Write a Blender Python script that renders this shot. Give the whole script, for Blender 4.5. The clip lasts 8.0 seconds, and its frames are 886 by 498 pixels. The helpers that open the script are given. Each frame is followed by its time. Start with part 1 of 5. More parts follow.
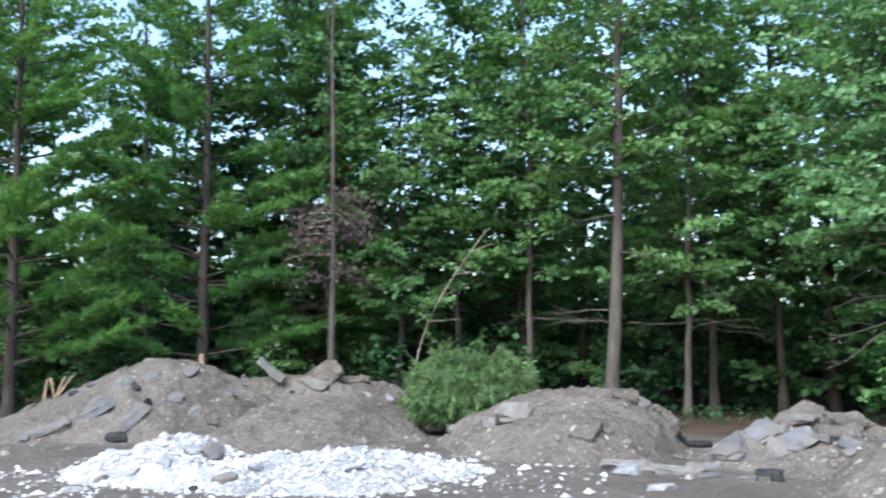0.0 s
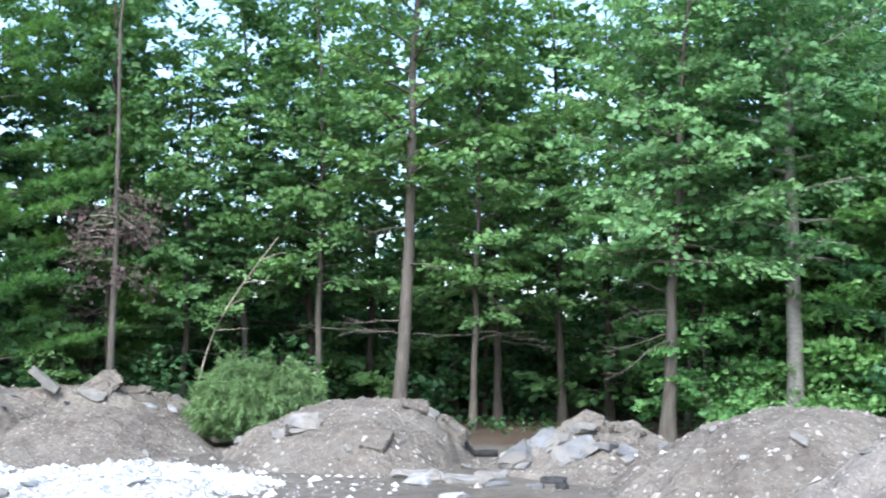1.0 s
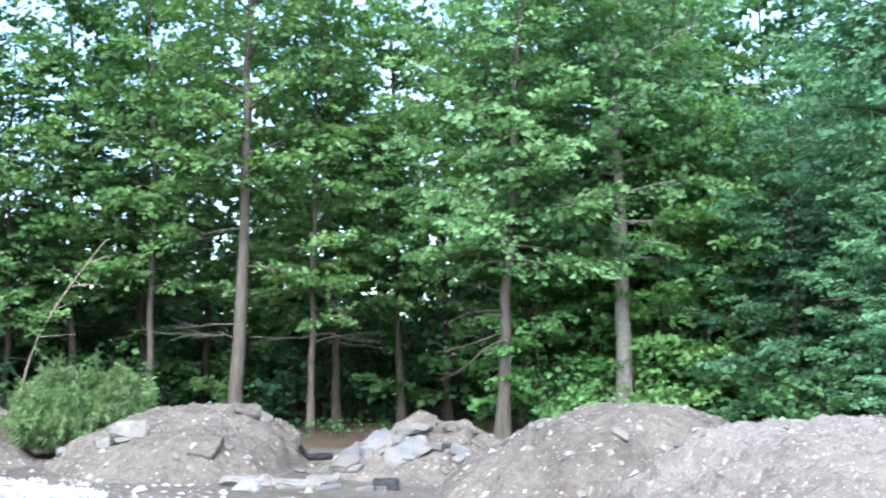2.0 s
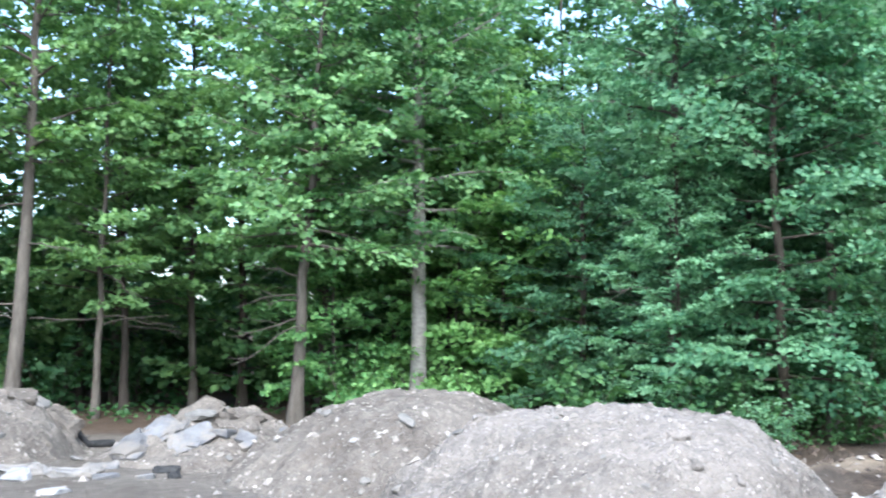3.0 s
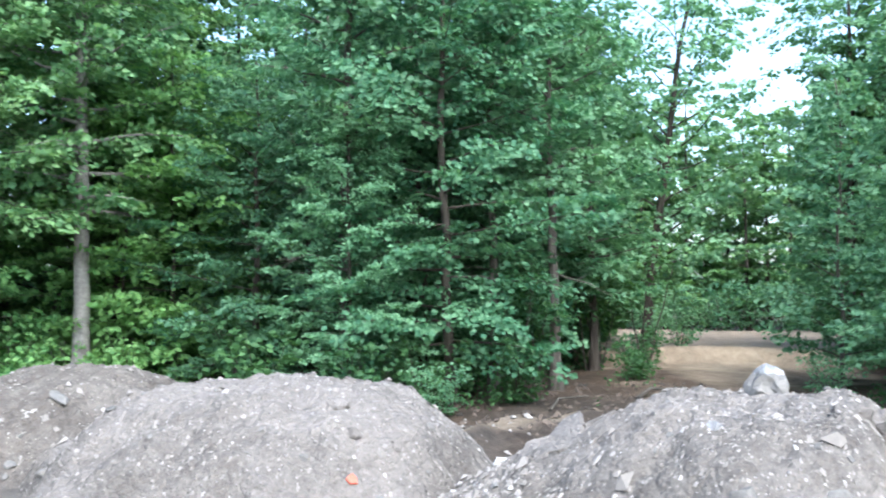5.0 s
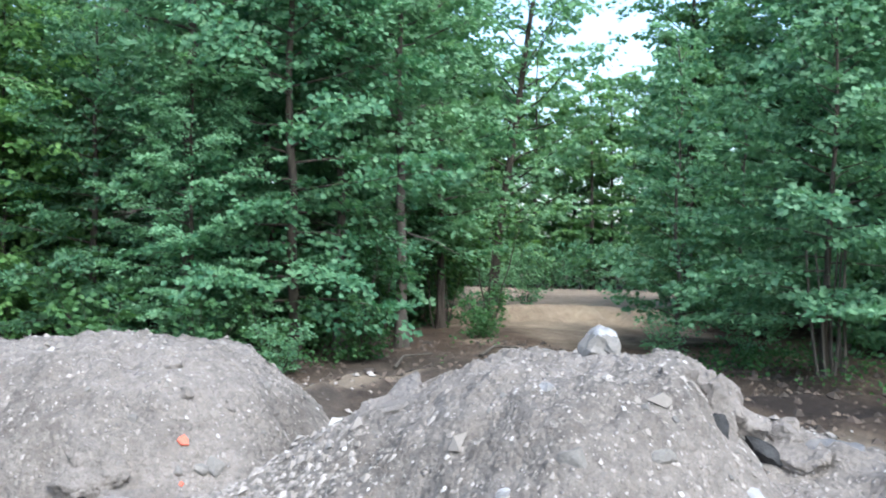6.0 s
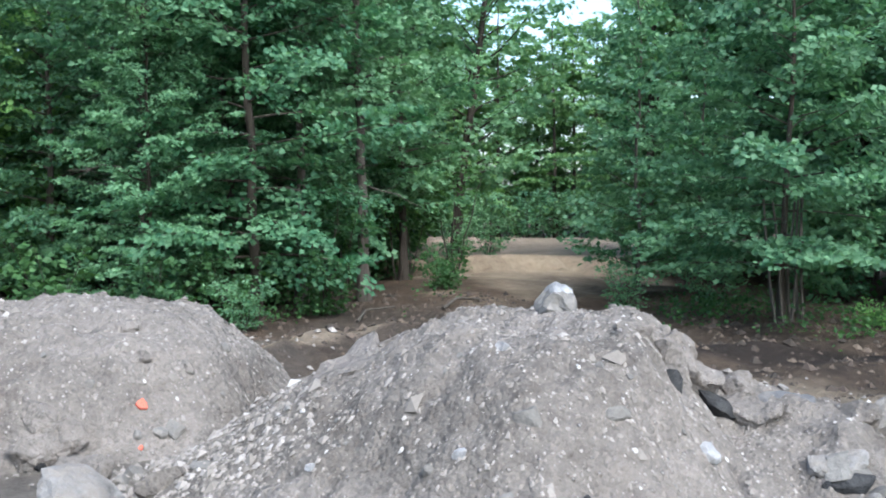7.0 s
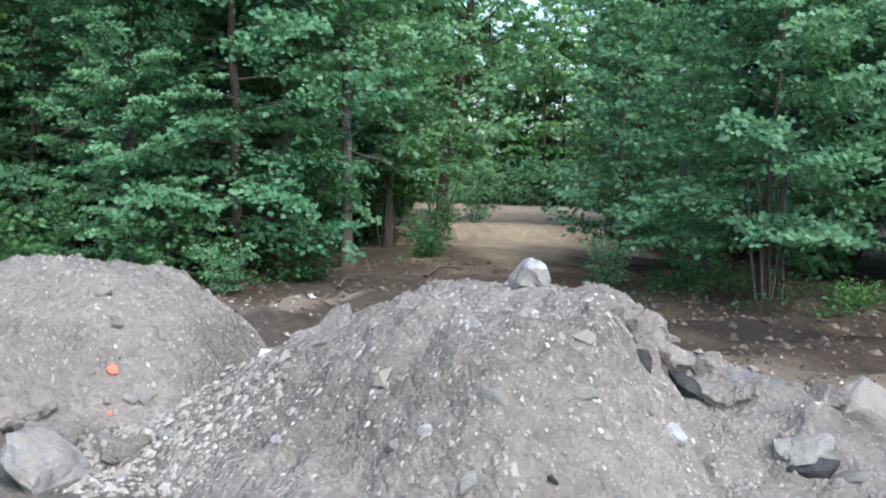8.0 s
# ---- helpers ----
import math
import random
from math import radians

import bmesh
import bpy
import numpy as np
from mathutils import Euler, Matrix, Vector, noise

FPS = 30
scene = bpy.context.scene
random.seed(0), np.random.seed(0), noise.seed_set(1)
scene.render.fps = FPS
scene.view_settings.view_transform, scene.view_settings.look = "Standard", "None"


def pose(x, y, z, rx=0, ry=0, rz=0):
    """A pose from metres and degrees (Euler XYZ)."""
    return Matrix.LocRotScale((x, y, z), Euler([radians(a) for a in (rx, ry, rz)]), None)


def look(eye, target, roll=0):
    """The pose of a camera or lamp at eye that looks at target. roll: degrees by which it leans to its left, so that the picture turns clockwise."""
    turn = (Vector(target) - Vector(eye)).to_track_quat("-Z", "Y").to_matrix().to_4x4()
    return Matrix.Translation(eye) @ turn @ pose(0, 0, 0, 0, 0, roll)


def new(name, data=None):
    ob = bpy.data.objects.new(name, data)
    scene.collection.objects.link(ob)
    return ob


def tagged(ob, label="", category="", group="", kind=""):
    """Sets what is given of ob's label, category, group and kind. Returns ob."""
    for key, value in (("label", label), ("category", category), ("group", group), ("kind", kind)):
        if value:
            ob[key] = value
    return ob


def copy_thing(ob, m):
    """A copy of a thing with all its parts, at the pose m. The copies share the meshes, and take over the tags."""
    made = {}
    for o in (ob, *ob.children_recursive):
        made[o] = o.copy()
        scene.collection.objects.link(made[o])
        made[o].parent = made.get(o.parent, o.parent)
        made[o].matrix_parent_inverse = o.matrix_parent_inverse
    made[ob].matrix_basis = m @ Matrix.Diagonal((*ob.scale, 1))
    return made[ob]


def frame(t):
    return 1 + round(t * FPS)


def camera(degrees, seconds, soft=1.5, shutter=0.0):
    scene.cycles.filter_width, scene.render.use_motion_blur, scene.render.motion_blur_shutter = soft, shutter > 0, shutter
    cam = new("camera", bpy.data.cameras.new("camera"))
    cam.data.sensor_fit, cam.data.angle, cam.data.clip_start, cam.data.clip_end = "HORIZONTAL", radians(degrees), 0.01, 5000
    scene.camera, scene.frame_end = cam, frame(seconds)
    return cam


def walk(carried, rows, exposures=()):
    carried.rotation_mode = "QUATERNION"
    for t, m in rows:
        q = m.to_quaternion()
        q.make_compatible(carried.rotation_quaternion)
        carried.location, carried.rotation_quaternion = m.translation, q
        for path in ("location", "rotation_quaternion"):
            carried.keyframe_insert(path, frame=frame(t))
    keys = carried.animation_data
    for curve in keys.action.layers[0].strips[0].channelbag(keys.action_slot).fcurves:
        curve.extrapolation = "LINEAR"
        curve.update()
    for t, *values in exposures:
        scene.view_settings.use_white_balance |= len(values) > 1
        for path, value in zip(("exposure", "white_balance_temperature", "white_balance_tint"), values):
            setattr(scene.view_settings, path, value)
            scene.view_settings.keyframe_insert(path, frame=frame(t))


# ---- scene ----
EXPOSURES = [(0.0, 1.6, 5800, 6), (1.0, 2.05, 5750, 5), (2.5, 2.25, 5700, 5), (4.5, 2.2, 5700, 5), (6.5, 1.7, 5800, 5), (8.0, 1.6, 5850, 5)]
cam = camera(44.01, 8.0, soft=1.9, shutter=0.3)
PATH = [  # seconds, place in metres, Euler turn in degrees
    (0.0, 0.000, 0.000, 1.700, 94.548, 0.036, 0.000),
    (0.5, -0.066, 0.047, 1.689, 95.176, -0.236, -6.212),
    (1.0, -0.143, 0.108, 1.682, 95.165, -0.432, -11.331),
    (1.2, -0.088, 0.116, 1.710, 95.070, -0.106, -12.767),
    (2.3, 0.162, 0.108, 1.689, 95.237, 0.477, -21.947),
    (2.5, 0.245, 0.129, 1.698, 95.134, 0.326, -23.786),
    (3.0, 0.263, 0.106, 1.705, 94.421, -0.265, -29.387),
    (3.5, 0.264, 0.091, 1.713, 94.245, -0.129, -33.873),
    (4.0, 0.279, 0.065, 1.719, 93.756, 0.320, -37.612),
    (4.5, 0.443, 0.118, 1.719, 93.776, 0.357, -42.449),
    (5.0, 0.517, 0.123, 1.735, 92.653, 0.432, -45.785),
    (5.2, 0.559, 0.134, 1.714, 92.570, -0.065, -47.520),
    (6.3, 0.685, 0.133, 1.784, 89.415, -0.183, -54.685),
    (6.5, 0.684, 0.118, 1.802, 88.727, -0.080, -54.919),
    (7.0, 0.723, 0.088, 1.834, 87.642, 0.457, -55.312),
    (7.5, 0.767, 0.055, 1.859, 86.969, 0.013, -55.667),
    (8.0, 0.821, 0.033, 1.893, 85.781, -1.015, -55.802),
]
walk(cam, [(t, pose(*r)) for t, *r in PATH], exposures=EXPOSURES)

# ---- light: a bright overcast sky, soft sun high behind the camera ----
SUN_ELEVATION, SUN_AZIMUTH = radians(49), radians(208)
world = bpy.data.worlds.new("sky")
scene.world = world
world.use_nodes = True
wn, wl = world.node_tree.nodes, world.node_tree.links
sky = wn.new("ShaderNodeTexSky")
sky.sky_type, sky.sun_disc = "NISHITA", False
sky.sun_elevation, sky.sun_rotation = SUN_ELEVATION, SUN_AZIMUTH
sky.dust_density, sky.air_density, sky.ozone_density = 3.0, 1.0, 1.0
wl.new(sky.outputs["Color"], wn["Background"].inputs["Color"])
wn["Background"].inputs["Strength"].default_value = 0.15
sun_data = bpy.data.lights.new("sun", "SUN")
sun_data.energy, sun_data.angle, sun_data.color = 1.6, radians(40), (1.0, 0.97, 0.93)
sun = new("sun", sun_data)
sun_way = Vector((math.sin(SUN_AZIMUTH) * math.cos(SUN_ELEVATION), math.cos(SUN_AZIMUTH) * math.cos(SUN_ELEVATION), math.sin(SUN_ELEVATION)))
sun.matrix_world = look(sun_way * 60, (0, 0, 0))

# ---- materials ----
def material(name):
    mat = bpy.data.materials.new(name)
    mat.use_nodes = True
    nt = mat.node_tree
    return mat, nt, nt.nodes["Principled BSDF"]


def node(nt, kind, operation="", feature="", **sets):
    n = nt.nodes.new("ShaderNode" + kind)
    if operation:
        n.operation = operation
    if feature:
        n.feature = feature
    for key, value in sets.items():
        n.inputs[key.replace("_", " ")].default_value = value
    return n


def ramp(nt, source, stops):
    n = nt.nodes.new("ShaderNodeValToRGB")
    while len(n.color_ramp.elements) < len(stops):
        n.color_ramp.elements.new(0.5)
    for e, (at, c) in zip(n.color_ramp.elements, stops):
        e.position, e.color = at, (*c, 1) if len(c) == 3 else c
    nt.links.new(source, n.inputs["Fac"])
    return n.outputs["Color"]


def grey(v):
    return (v, v, v)


def blend(nt, fac, a, b, mode="MIX"):
    n = nt.nodes.new("ShaderNodeMix")
    n.data_type, n.blend_type = "RGBA", mode
    for key, value in ((0, fac), (6, a), (7, b)):
        if isinstance(value, (int, float)):
            n.inputs[key].default_value = value
        elif isinstance(value, tuple):
            n.inputs[key].default_value = (*value, 1)
        else:
            nt.links.new(value, n.inputs[key])
    return n.outputs[2]


def calc(nt, op, a, b=0.0):
    n = nt.nodes.new("ShaderNodeMath")
    n.operation = op
    for key, value in ((0, a), (1, b)):
        if isinstance(value, (int, float)):
            n.inputs[key].default_value = value
        else:
            nt.links.new(value, n.inputs[key])
    return n.outputs[0]


def noise_of(nt, scale, detail=4.0, rough=0.55, coords=None, distort=0.0):
    n = node(nt, "TexNoise", Scale=scale, Detail=detail, Roughness=rough, Distortion=distort)
    if coords is not None:
        nt.links.new(coords, n.inputs["Vector"])
    return n.outputs["Fac"]


def cells(nt, scale, coords, feature="F1"):
    n = node(nt, "TexVoronoi", Scale=scale, feature=feature)
    nt.links.new(coords, n.inputs["Vector"])
    return n


def relief(nt, bsdf, height, distance, strength=1.0):
    n = node(nt, "Bump", Strength=strength, Distance=distance)
    nt.links.new(height, n.inputs["Height"])
    nt.links.new(n.outputs["Normal"], bsdf.inputs["Normal"])


def where(nt):
    return nt.nodes.new("ShaderNodeNewGeometry").outputs["Position"]


def soil(name, dark, light, pebble, pebbles=0.25, rough=0.95, streak=False):
    """Dry earth with small stones in it: mottled at a metre, at ten centimetres and at the grain."""
    mat, nt, bsdf = material(name)
    p = where(nt)
    big, mid, fine = noise_of(nt, 0.9, 3, 0.5, p), noise_of(nt, 7.0, 5, 0.6, p), noise_of(nt, 60.0, 4, 0.7, p)
    mixv = calc(nt, "ADD", calc(nt, "MULTIPLY", big, 0.45), calc(nt, "ADD", calc(nt, "MULTIPLY", mid, 0.35), calc(nt, "MULTIPLY", fine, 0.2)))
    col = ramp(nt, mixv, [(0.36, dark), (0.62, light)])
    v = cells(nt, 26.0, p)
    stone = ramp(nt, v.outputs["Distance"], [(0.18, grey(1)), (0.34, grey(0))])
    pick = ramp(nt, v.outputs["Color"], [(1 - pebbles - 0.02, grey(0)), (1 - pebbles, grey(1))])
    spots = calc(nt, "MULTIPLY", stone, pick)
    col = blend(nt, spots, col, blend(nt, fine, tuple(c * 0.75 for c in pebble), pebble))
    lumps = cells(nt, 12.0, p)
    col = blend(nt, 1.0, col, ramp(nt, lumps.outputs["Color"], [(0.2, grey(0.88)), (0.8, grey(1.0))]), "MULTIPLY")
    col = blend(nt, 1.0, col, ramp(nt, v.outputs["Color"], [(0.2, grey(0.86)), (0.8, grey(1.0))]), "MULTIPLY")
    nt.links.new(col, bsdf.inputs["Base Color"])
    bsdf.inputs["Roughness"].default_value = rough
    bsdf.inputs["Specular IOR Level"].default_value = 0.2
    h = calc(nt, "ADD", calc(nt, "MULTIPLY", mid, 0.7), calc(nt, "ADD", calc(nt, "MULTIPLY", fine, 0.4), calc(nt, "MULTIPLY", spots, 0.35)))
    h = calc(nt, "SUBTRACT", h, calc(nt, "ADD", calc(nt, "MULTIPLY", v.outputs["Distance"], 0.4), calc(nt, "MULTIPLY", lumps.outputs["Distance"], 0.25)))
    relief(nt, bsdf, h, 0.06, 1.0)
    return mat


def rock(name, dark, light, scale=5.0, rough=0.9, dust=None):
    mat, nt, bsdf = material(name)
    p = where(nt)
    info = nt.nodes.new("ShaderNodeObjectInfo")
    a, b = noise_of(nt, scale, 6, 0.65, p), noise_of(nt, scale * 12, 3, 0.6, p)
    m = calc(nt, "ADD", calc(nt, "MULTIPLY", a, 0.85), calc(nt, "MULTIPLY", b, 0.15))
    col = ramp(nt, m, [(0.34, dark), (0.64, light)])
    if dust:
        cover = ramp(nt, noise_of(nt, 3.2, 6, 0.7, p), [(0.44, grey(0)), (0.60, grey(0.9))])
        col = blend(nt, cover, col, blend(nt, b, tuple(c * 0.6 for c in dust), dust))
    tone = ramp(nt, info.outputs["Random"], [(0.0, grey(0.78)), (1.0, grey(1.0))])
    nt.links.new(blend(nt, 1.0, col, tone, "MULTIPLY"), bsdf.inputs["Base Color"])
    bsdf.inputs["Roughness"].default_value = rough
    bsdf.inputs["Specular IOR Level"].default_value = 0.25
    relief(nt, bsdf, m, 0.06, 1.0)
    return mat


def gravel_mat(name, stops):
    mat, nt, bsdf = material(name)
    g = nt.nodes.new("ShaderNodeNewGeometry")
    col = ramp(nt, g.outputs["Random Per Island"], stops)
    n = noise_of(nt, 40, 3, 0.6, g.outputs["Position"])
    col = blend(nt, 0.5, col, ramp(nt, n, [(0.3, grey(0.7)), (0.7, grey(1.0))]), "MULTIPLY")
    nt.links.new(col, bsdf.inputs["Base Color"])
    bsdf.inputs["Roughness"].default_value = 0.92
    return mat


def leaf(name, deep, fresh, through_light, gloss=0.45):
    """Thin leaves: each its own tone, whole boughs drifting in tone, light shining through."""
    mat, nt, bsdf = material(name)
    g = nt.nodes.new("ShaderNodeNewGeometry")
    info = nt.nodes.new("ShaderNodeObjectInfo")
    drift = noise_of(nt, 0.55, 2, 0.5, g.outputs["Position"])
    f = calc(nt, "ADD", calc(nt, "MULTIPLY", g.outputs["Random Per Island"], 0.45), calc(nt, "MULTIPLY", drift, 0.6))
    f = calc(nt, "ADD", f, calc(nt, "MULTIPLY", calc(nt, "SUBTRACT", info.outputs["Random"], 0.5), 0.35))
    col = ramp(nt, f, [(0.2, deep), (0.85, fresh)])
    nt.links.new(col, bsdf.inputs["Base Color"])
    bsdf.inputs["Roughness"].default_value = gloss
    bsdf.inputs["Specular IOR Level"].default_value = 0.3
    glow = nt.nodes.new("ShaderNodeBsdfTranslucent")
    nt.links.new(blend(nt, 1.0, col, through_light, "MULTIPLY"), glow.inputs["Color"])
    mx = nt.nodes.new("ShaderNodeMixShader")
    mx.inputs["Fac"].default_value = 0.48
    nt.links.new(bsdf.outputs[0], mx.inputs[1])
    nt.links.new(glow.outputs[0], mx.inputs[2])
    nt.links.new(mx.outputs[0], nt.nodes["Material Output"].inputs["Surface"])
    return mat


def bark(name, dark, light, scale=14.0, rings=False):
    mat, nt, bsdf = material(name)
    tc = nt.nodes.new("ShaderNodeTexCoord")
    mp = node(nt, "Mapping", Scale=(scale, scale, scale * (1.6 if rings else 0.16)))
    nt.links.new(tc.outputs["Object"], mp.inputs["Vector"])
    a = noise_of(nt, 1.0, 6, 0.7, mp.outputs["Vector"])
    b = noise_of(nt, 1.6, 4, 0.6, tc.outputs["Object"])
    col = ramp(nt, calc(nt, "ADD", calc(nt, "MULTIPLY", a, 0.6), calc(nt, "MULTIPLY", b, 0.4)), [(0.35, dark), (0.65, light)])
    nt.links.new(col, bsdf.inputs["Base Color"])
    bsdf.inputs["Roughness"].default_value = 0.9
    bsdf.inputs["Specular IOR Level"].default_value = 0.2
    relief(nt, bsdf, a, 0.03, 0.9)
    return mat


M_MOUND = soil("mound_earth", (0.088, 0.075, 0.064), (0.200, 0.177, 0.153), (0.401, 0.371, 0.335), 0.2)
M_GRIT = soil("mound_grit", (0.125, 0.110, 0.096), (0.255, 0.229, 0.206), (0.420, 0.389, 0.360), 0.2)
M_WHITESOIL = soil("white_rubble_earth", (0.232, 0.232, 0.232), (0.480, 0.489, 0.496), (0.620, 0.620, 0.620), 0.4)
M_CONCRETE = rock("dusty_concrete", (0.101, 0.095, 0.087), (0.195, 0.186, 0.173), 4.0)
M_PALE = rock("pale_concrete", (0.105, 0.101, 0.096), (0.26, 0.25, 0.24), 6.0, dust=(0.25, 0.225, 0.198))
M_SLATE = rock("asphalt_plate", (0.080, 0.080, 0.083), (0.165, 0.165, 0.172), 4.0, dust=(0.215, 0.192, 0.168))
# black of asphalt and hose, also used to colour in the shade of cracks
M_TAR_GAP = rock("asphalt_gap_black", (0.012, 0.012, 0.013), (0.054, 0.054, 0.054), 9.0)
M_WHITE = rock("white_rubble", (0.20, 0.20, 0.205), (0.40, 0.40, 0.40), 7.0)
M_BOULDER = rock("dusty_stone", (0.115, 0.107, 0.097), (0.225, 0.212, 0.196), 4.0)
M_PAINT, _nt, _b = material("orange_paint")
_nt.links.new(ramp(_nt, noise_of(_nt, 30, 4), [(0.35, (0.36, 0.07, 0.04)), (0.6, (0.55, 0.14, 0.09))]), _b.inputs["Base Color"])
_b.inputs["Roughness"].default_value = 0.8
M_GRAVEL = gravel_mat("gravel", [(0.0, (0.15, 0.134, 0.118)), (0.6, (0.235, 0.212, 0.19)), (0.95, (0.29, 0.266, 0.242)), (1.0, (0.40, 0.385, 0.365))])
M_SOILCLOD = gravel_mat("soil_clods", [(0.0, (0.022, 0.017, 0.012)), (0.6, (0.064, 0.046, 0.035)), (1.0, (0.112, 0.086, 0.064))])
M_CHIPS = gravel_mat("white_chips", [(0.0, (0.260, 0.267, 0.279)), (0.5, (0.446, 0.453, 0.459)), (1.0, (0.533, 0.533, 0.527))])
M_LEAF = leaf("broad_leaf", (0.051, 0.130, 0.050), (0.194, 0.340, 0.125), (1.0, 1.0, 0.6), 0.55)
M_LEAF_OAK = leaf("oak_leaf", (0.075, 0.180, 0.076), (0.234, 0.400, 0.170), (1.0, 1.0, 0.65), 0.5)
M_LEAF_BLUE = leaf("cool_leaf", (0.055, 0.150, 0.080), (0.217, 0.390, 0.215), (0.95, 1.0, 0.65), 0.5)
M_LEAF_SOFT = leaf("soft_maple_leaf", (0.058, 0.160, 0.084), (0.232, 0.420, 0.232), (0.95, 1.0, 0.65), 0.55)
M_LEAF_MID = leaf("cool_shaded_leaf", (0.050, 0.138, 0.074), (0.205, 0.375, 0.205), (0.95, 1.0, 0.65), 0.5)
M_LEAF_FRESH = leaf("fresh_leaf", (0.068, 0.185, 0.062), (0.215, 0.400, 0.140), (1.0, 1.0, 0.55), 0.5)
# broad leaf with the shade of the wood's interior put into its colour
M_LEAF_SHADED = leaf("shade_darkened_leaf", (0.025, 0.075, 0.032), (0.085, 0.185, 0.065), (1.0, 1.0, 0.55), 0.6)
M_NEEDLE = leaf("pine_needle", (0.048, 0.140, 0.046), (0.199, 0.365, 0.095), (1.0, 1.0, 0.5), 0.6)
M_CEDAR = leaf("cut_conifer", (0.056, 0.120, 0.048), (0.200, 0.304, 0.128), (0.800, 0.800, 0.480), 0.6)
M_DEADLEAF = leaf("withered_leaf", (0.060, 0.042, 0.044), (0.150, 0.108, 0.105), (0.600, 0.480, 0.360), 0.7)
M_BARK = bark("brown_bark", (0.025, 0.020, 0.016), (0.085, 0.072, 0.060))
M_BARK_GREY = bark("smooth_grey_bark", (0.112, 0.105, 0.093), (0.270, 0.258, 0.240), 9.0, True)
M_BARK_MID = bark("grey_brown_bark", (0.043, 0.036, 0.030), (0.117, 0.105, 0.090))
M_DEADWOOD = bark("dead_wood", (0.141, 0.115, 0.088), (0.334, 0.291, 0.238), 20.0)
M_STAKE = bark("split_wood", (0.228, 0.174, 0.108), (0.396, 0.324, 0.228), 30.0)

# ---- land: the shape of the ground and of the piles tipped on it ----
# -- land
def vnoise(x, y, seed=0):
    """Smooth lattice noise, -1 to 1."""
    x, y = np.asarray(x, float), np.asarray(y, float)
    ix, iy = np.floor(x).astype(np.int64), np.floor(y).astype(np.int64)
    fx, fy = x - ix, y - iy
    fx, fy = fx * fx * (3 - 2 * fx), fy * fy * (3 - 2 * fy)

    def corner(a, b):
        h = (a * 374761393 + b * 668265263 + seed * 974711) & 0xFFFFFFFF
        h = ((h ^ (h >> 13)) * 1274126177) & 0xFFFFFFFF
        return ((h ^ (h >> 16)) & 0xFFFF) / 32767.5 - 1

    top = corner(ix, iy) * (1 - fx) + corner(ix + 1, iy) * fx
    low = corner(ix, iy + 1) * (1 - fx) + corner(ix + 1, iy + 1) * fx
    return top * (1 - fy) + low * fy


def ground_z(x, y):
    """Worked flat ground with ruts and low swells; a sandy bank in the far clearing."""
    x, y = np.asarray(x, float), np.asarray(y, float)
    d = np.hypot(x, y)
    z = 0.05 * vnoise(x * 0.35, y * 0.35, 3) + 0.02 * vnoise(x * 1.3, y * 1.3, 4)
    z = z + 0.25 * np.clip((d - 24) / 30, 0, 3) * vnoise(x * 0.09, y * 0.09, 5)
    rut = np.clip(1.2 - np.hypot((x - 14.5) / 7, (y - 3.5) / 3.5), 0, 1)
    z = z + rut * (0.085 * np.sin(4.2 * (0.5 * x + 0.87 * y) + 1.5 * vnoise(x * 0.5, y * 0.5, 8)) + 0.05 * vnoise(x * 2.2, y * 2.2, 9))
    bank = np.exp(-(((x - 20.5) / 4.5) ** 2 + ((y - 13.0) / 3.0) ** 2))
    along, off = 0.866 * x + 0.5 * y, 0.5 * x - 0.866 * y
    lip = np.clip((along - 26.5 - 1.2 * vnoise(x * 0.5, y * 0.5, 31) - 0.5 * vnoise(x * 1.7, y * 1.7, 32)) / 0.7, 0, 1)
    z = z + 0.42 * lip * lip * (3 - 2 * lip) * np.clip((7 - np.abs(off)) / 3, 0, 1)  # the sand terrace
    run, over = 0.98 * (x - 11.2) + 0.2 * (y - 9.0), -0.2 * (x - 11.2) + 0.98 * (y - 9.0)
    berm = np.exp(-(run / 2.6) ** 4 - ((over + 0.25 * vnoise(x, y, 33)) / 0.62) ** 2)
    z = z + berm * (0.34 + 0.08 * vnoise(x * 2.5, y * 2.5, 34))  # the scraped-up berm beside the track
    return z + 0.28 * bank - 0.12 * np.exp(-(((x - 12.5) / 2.5) ** 2 + ((y - 8.6) / 1.6) ** 2))


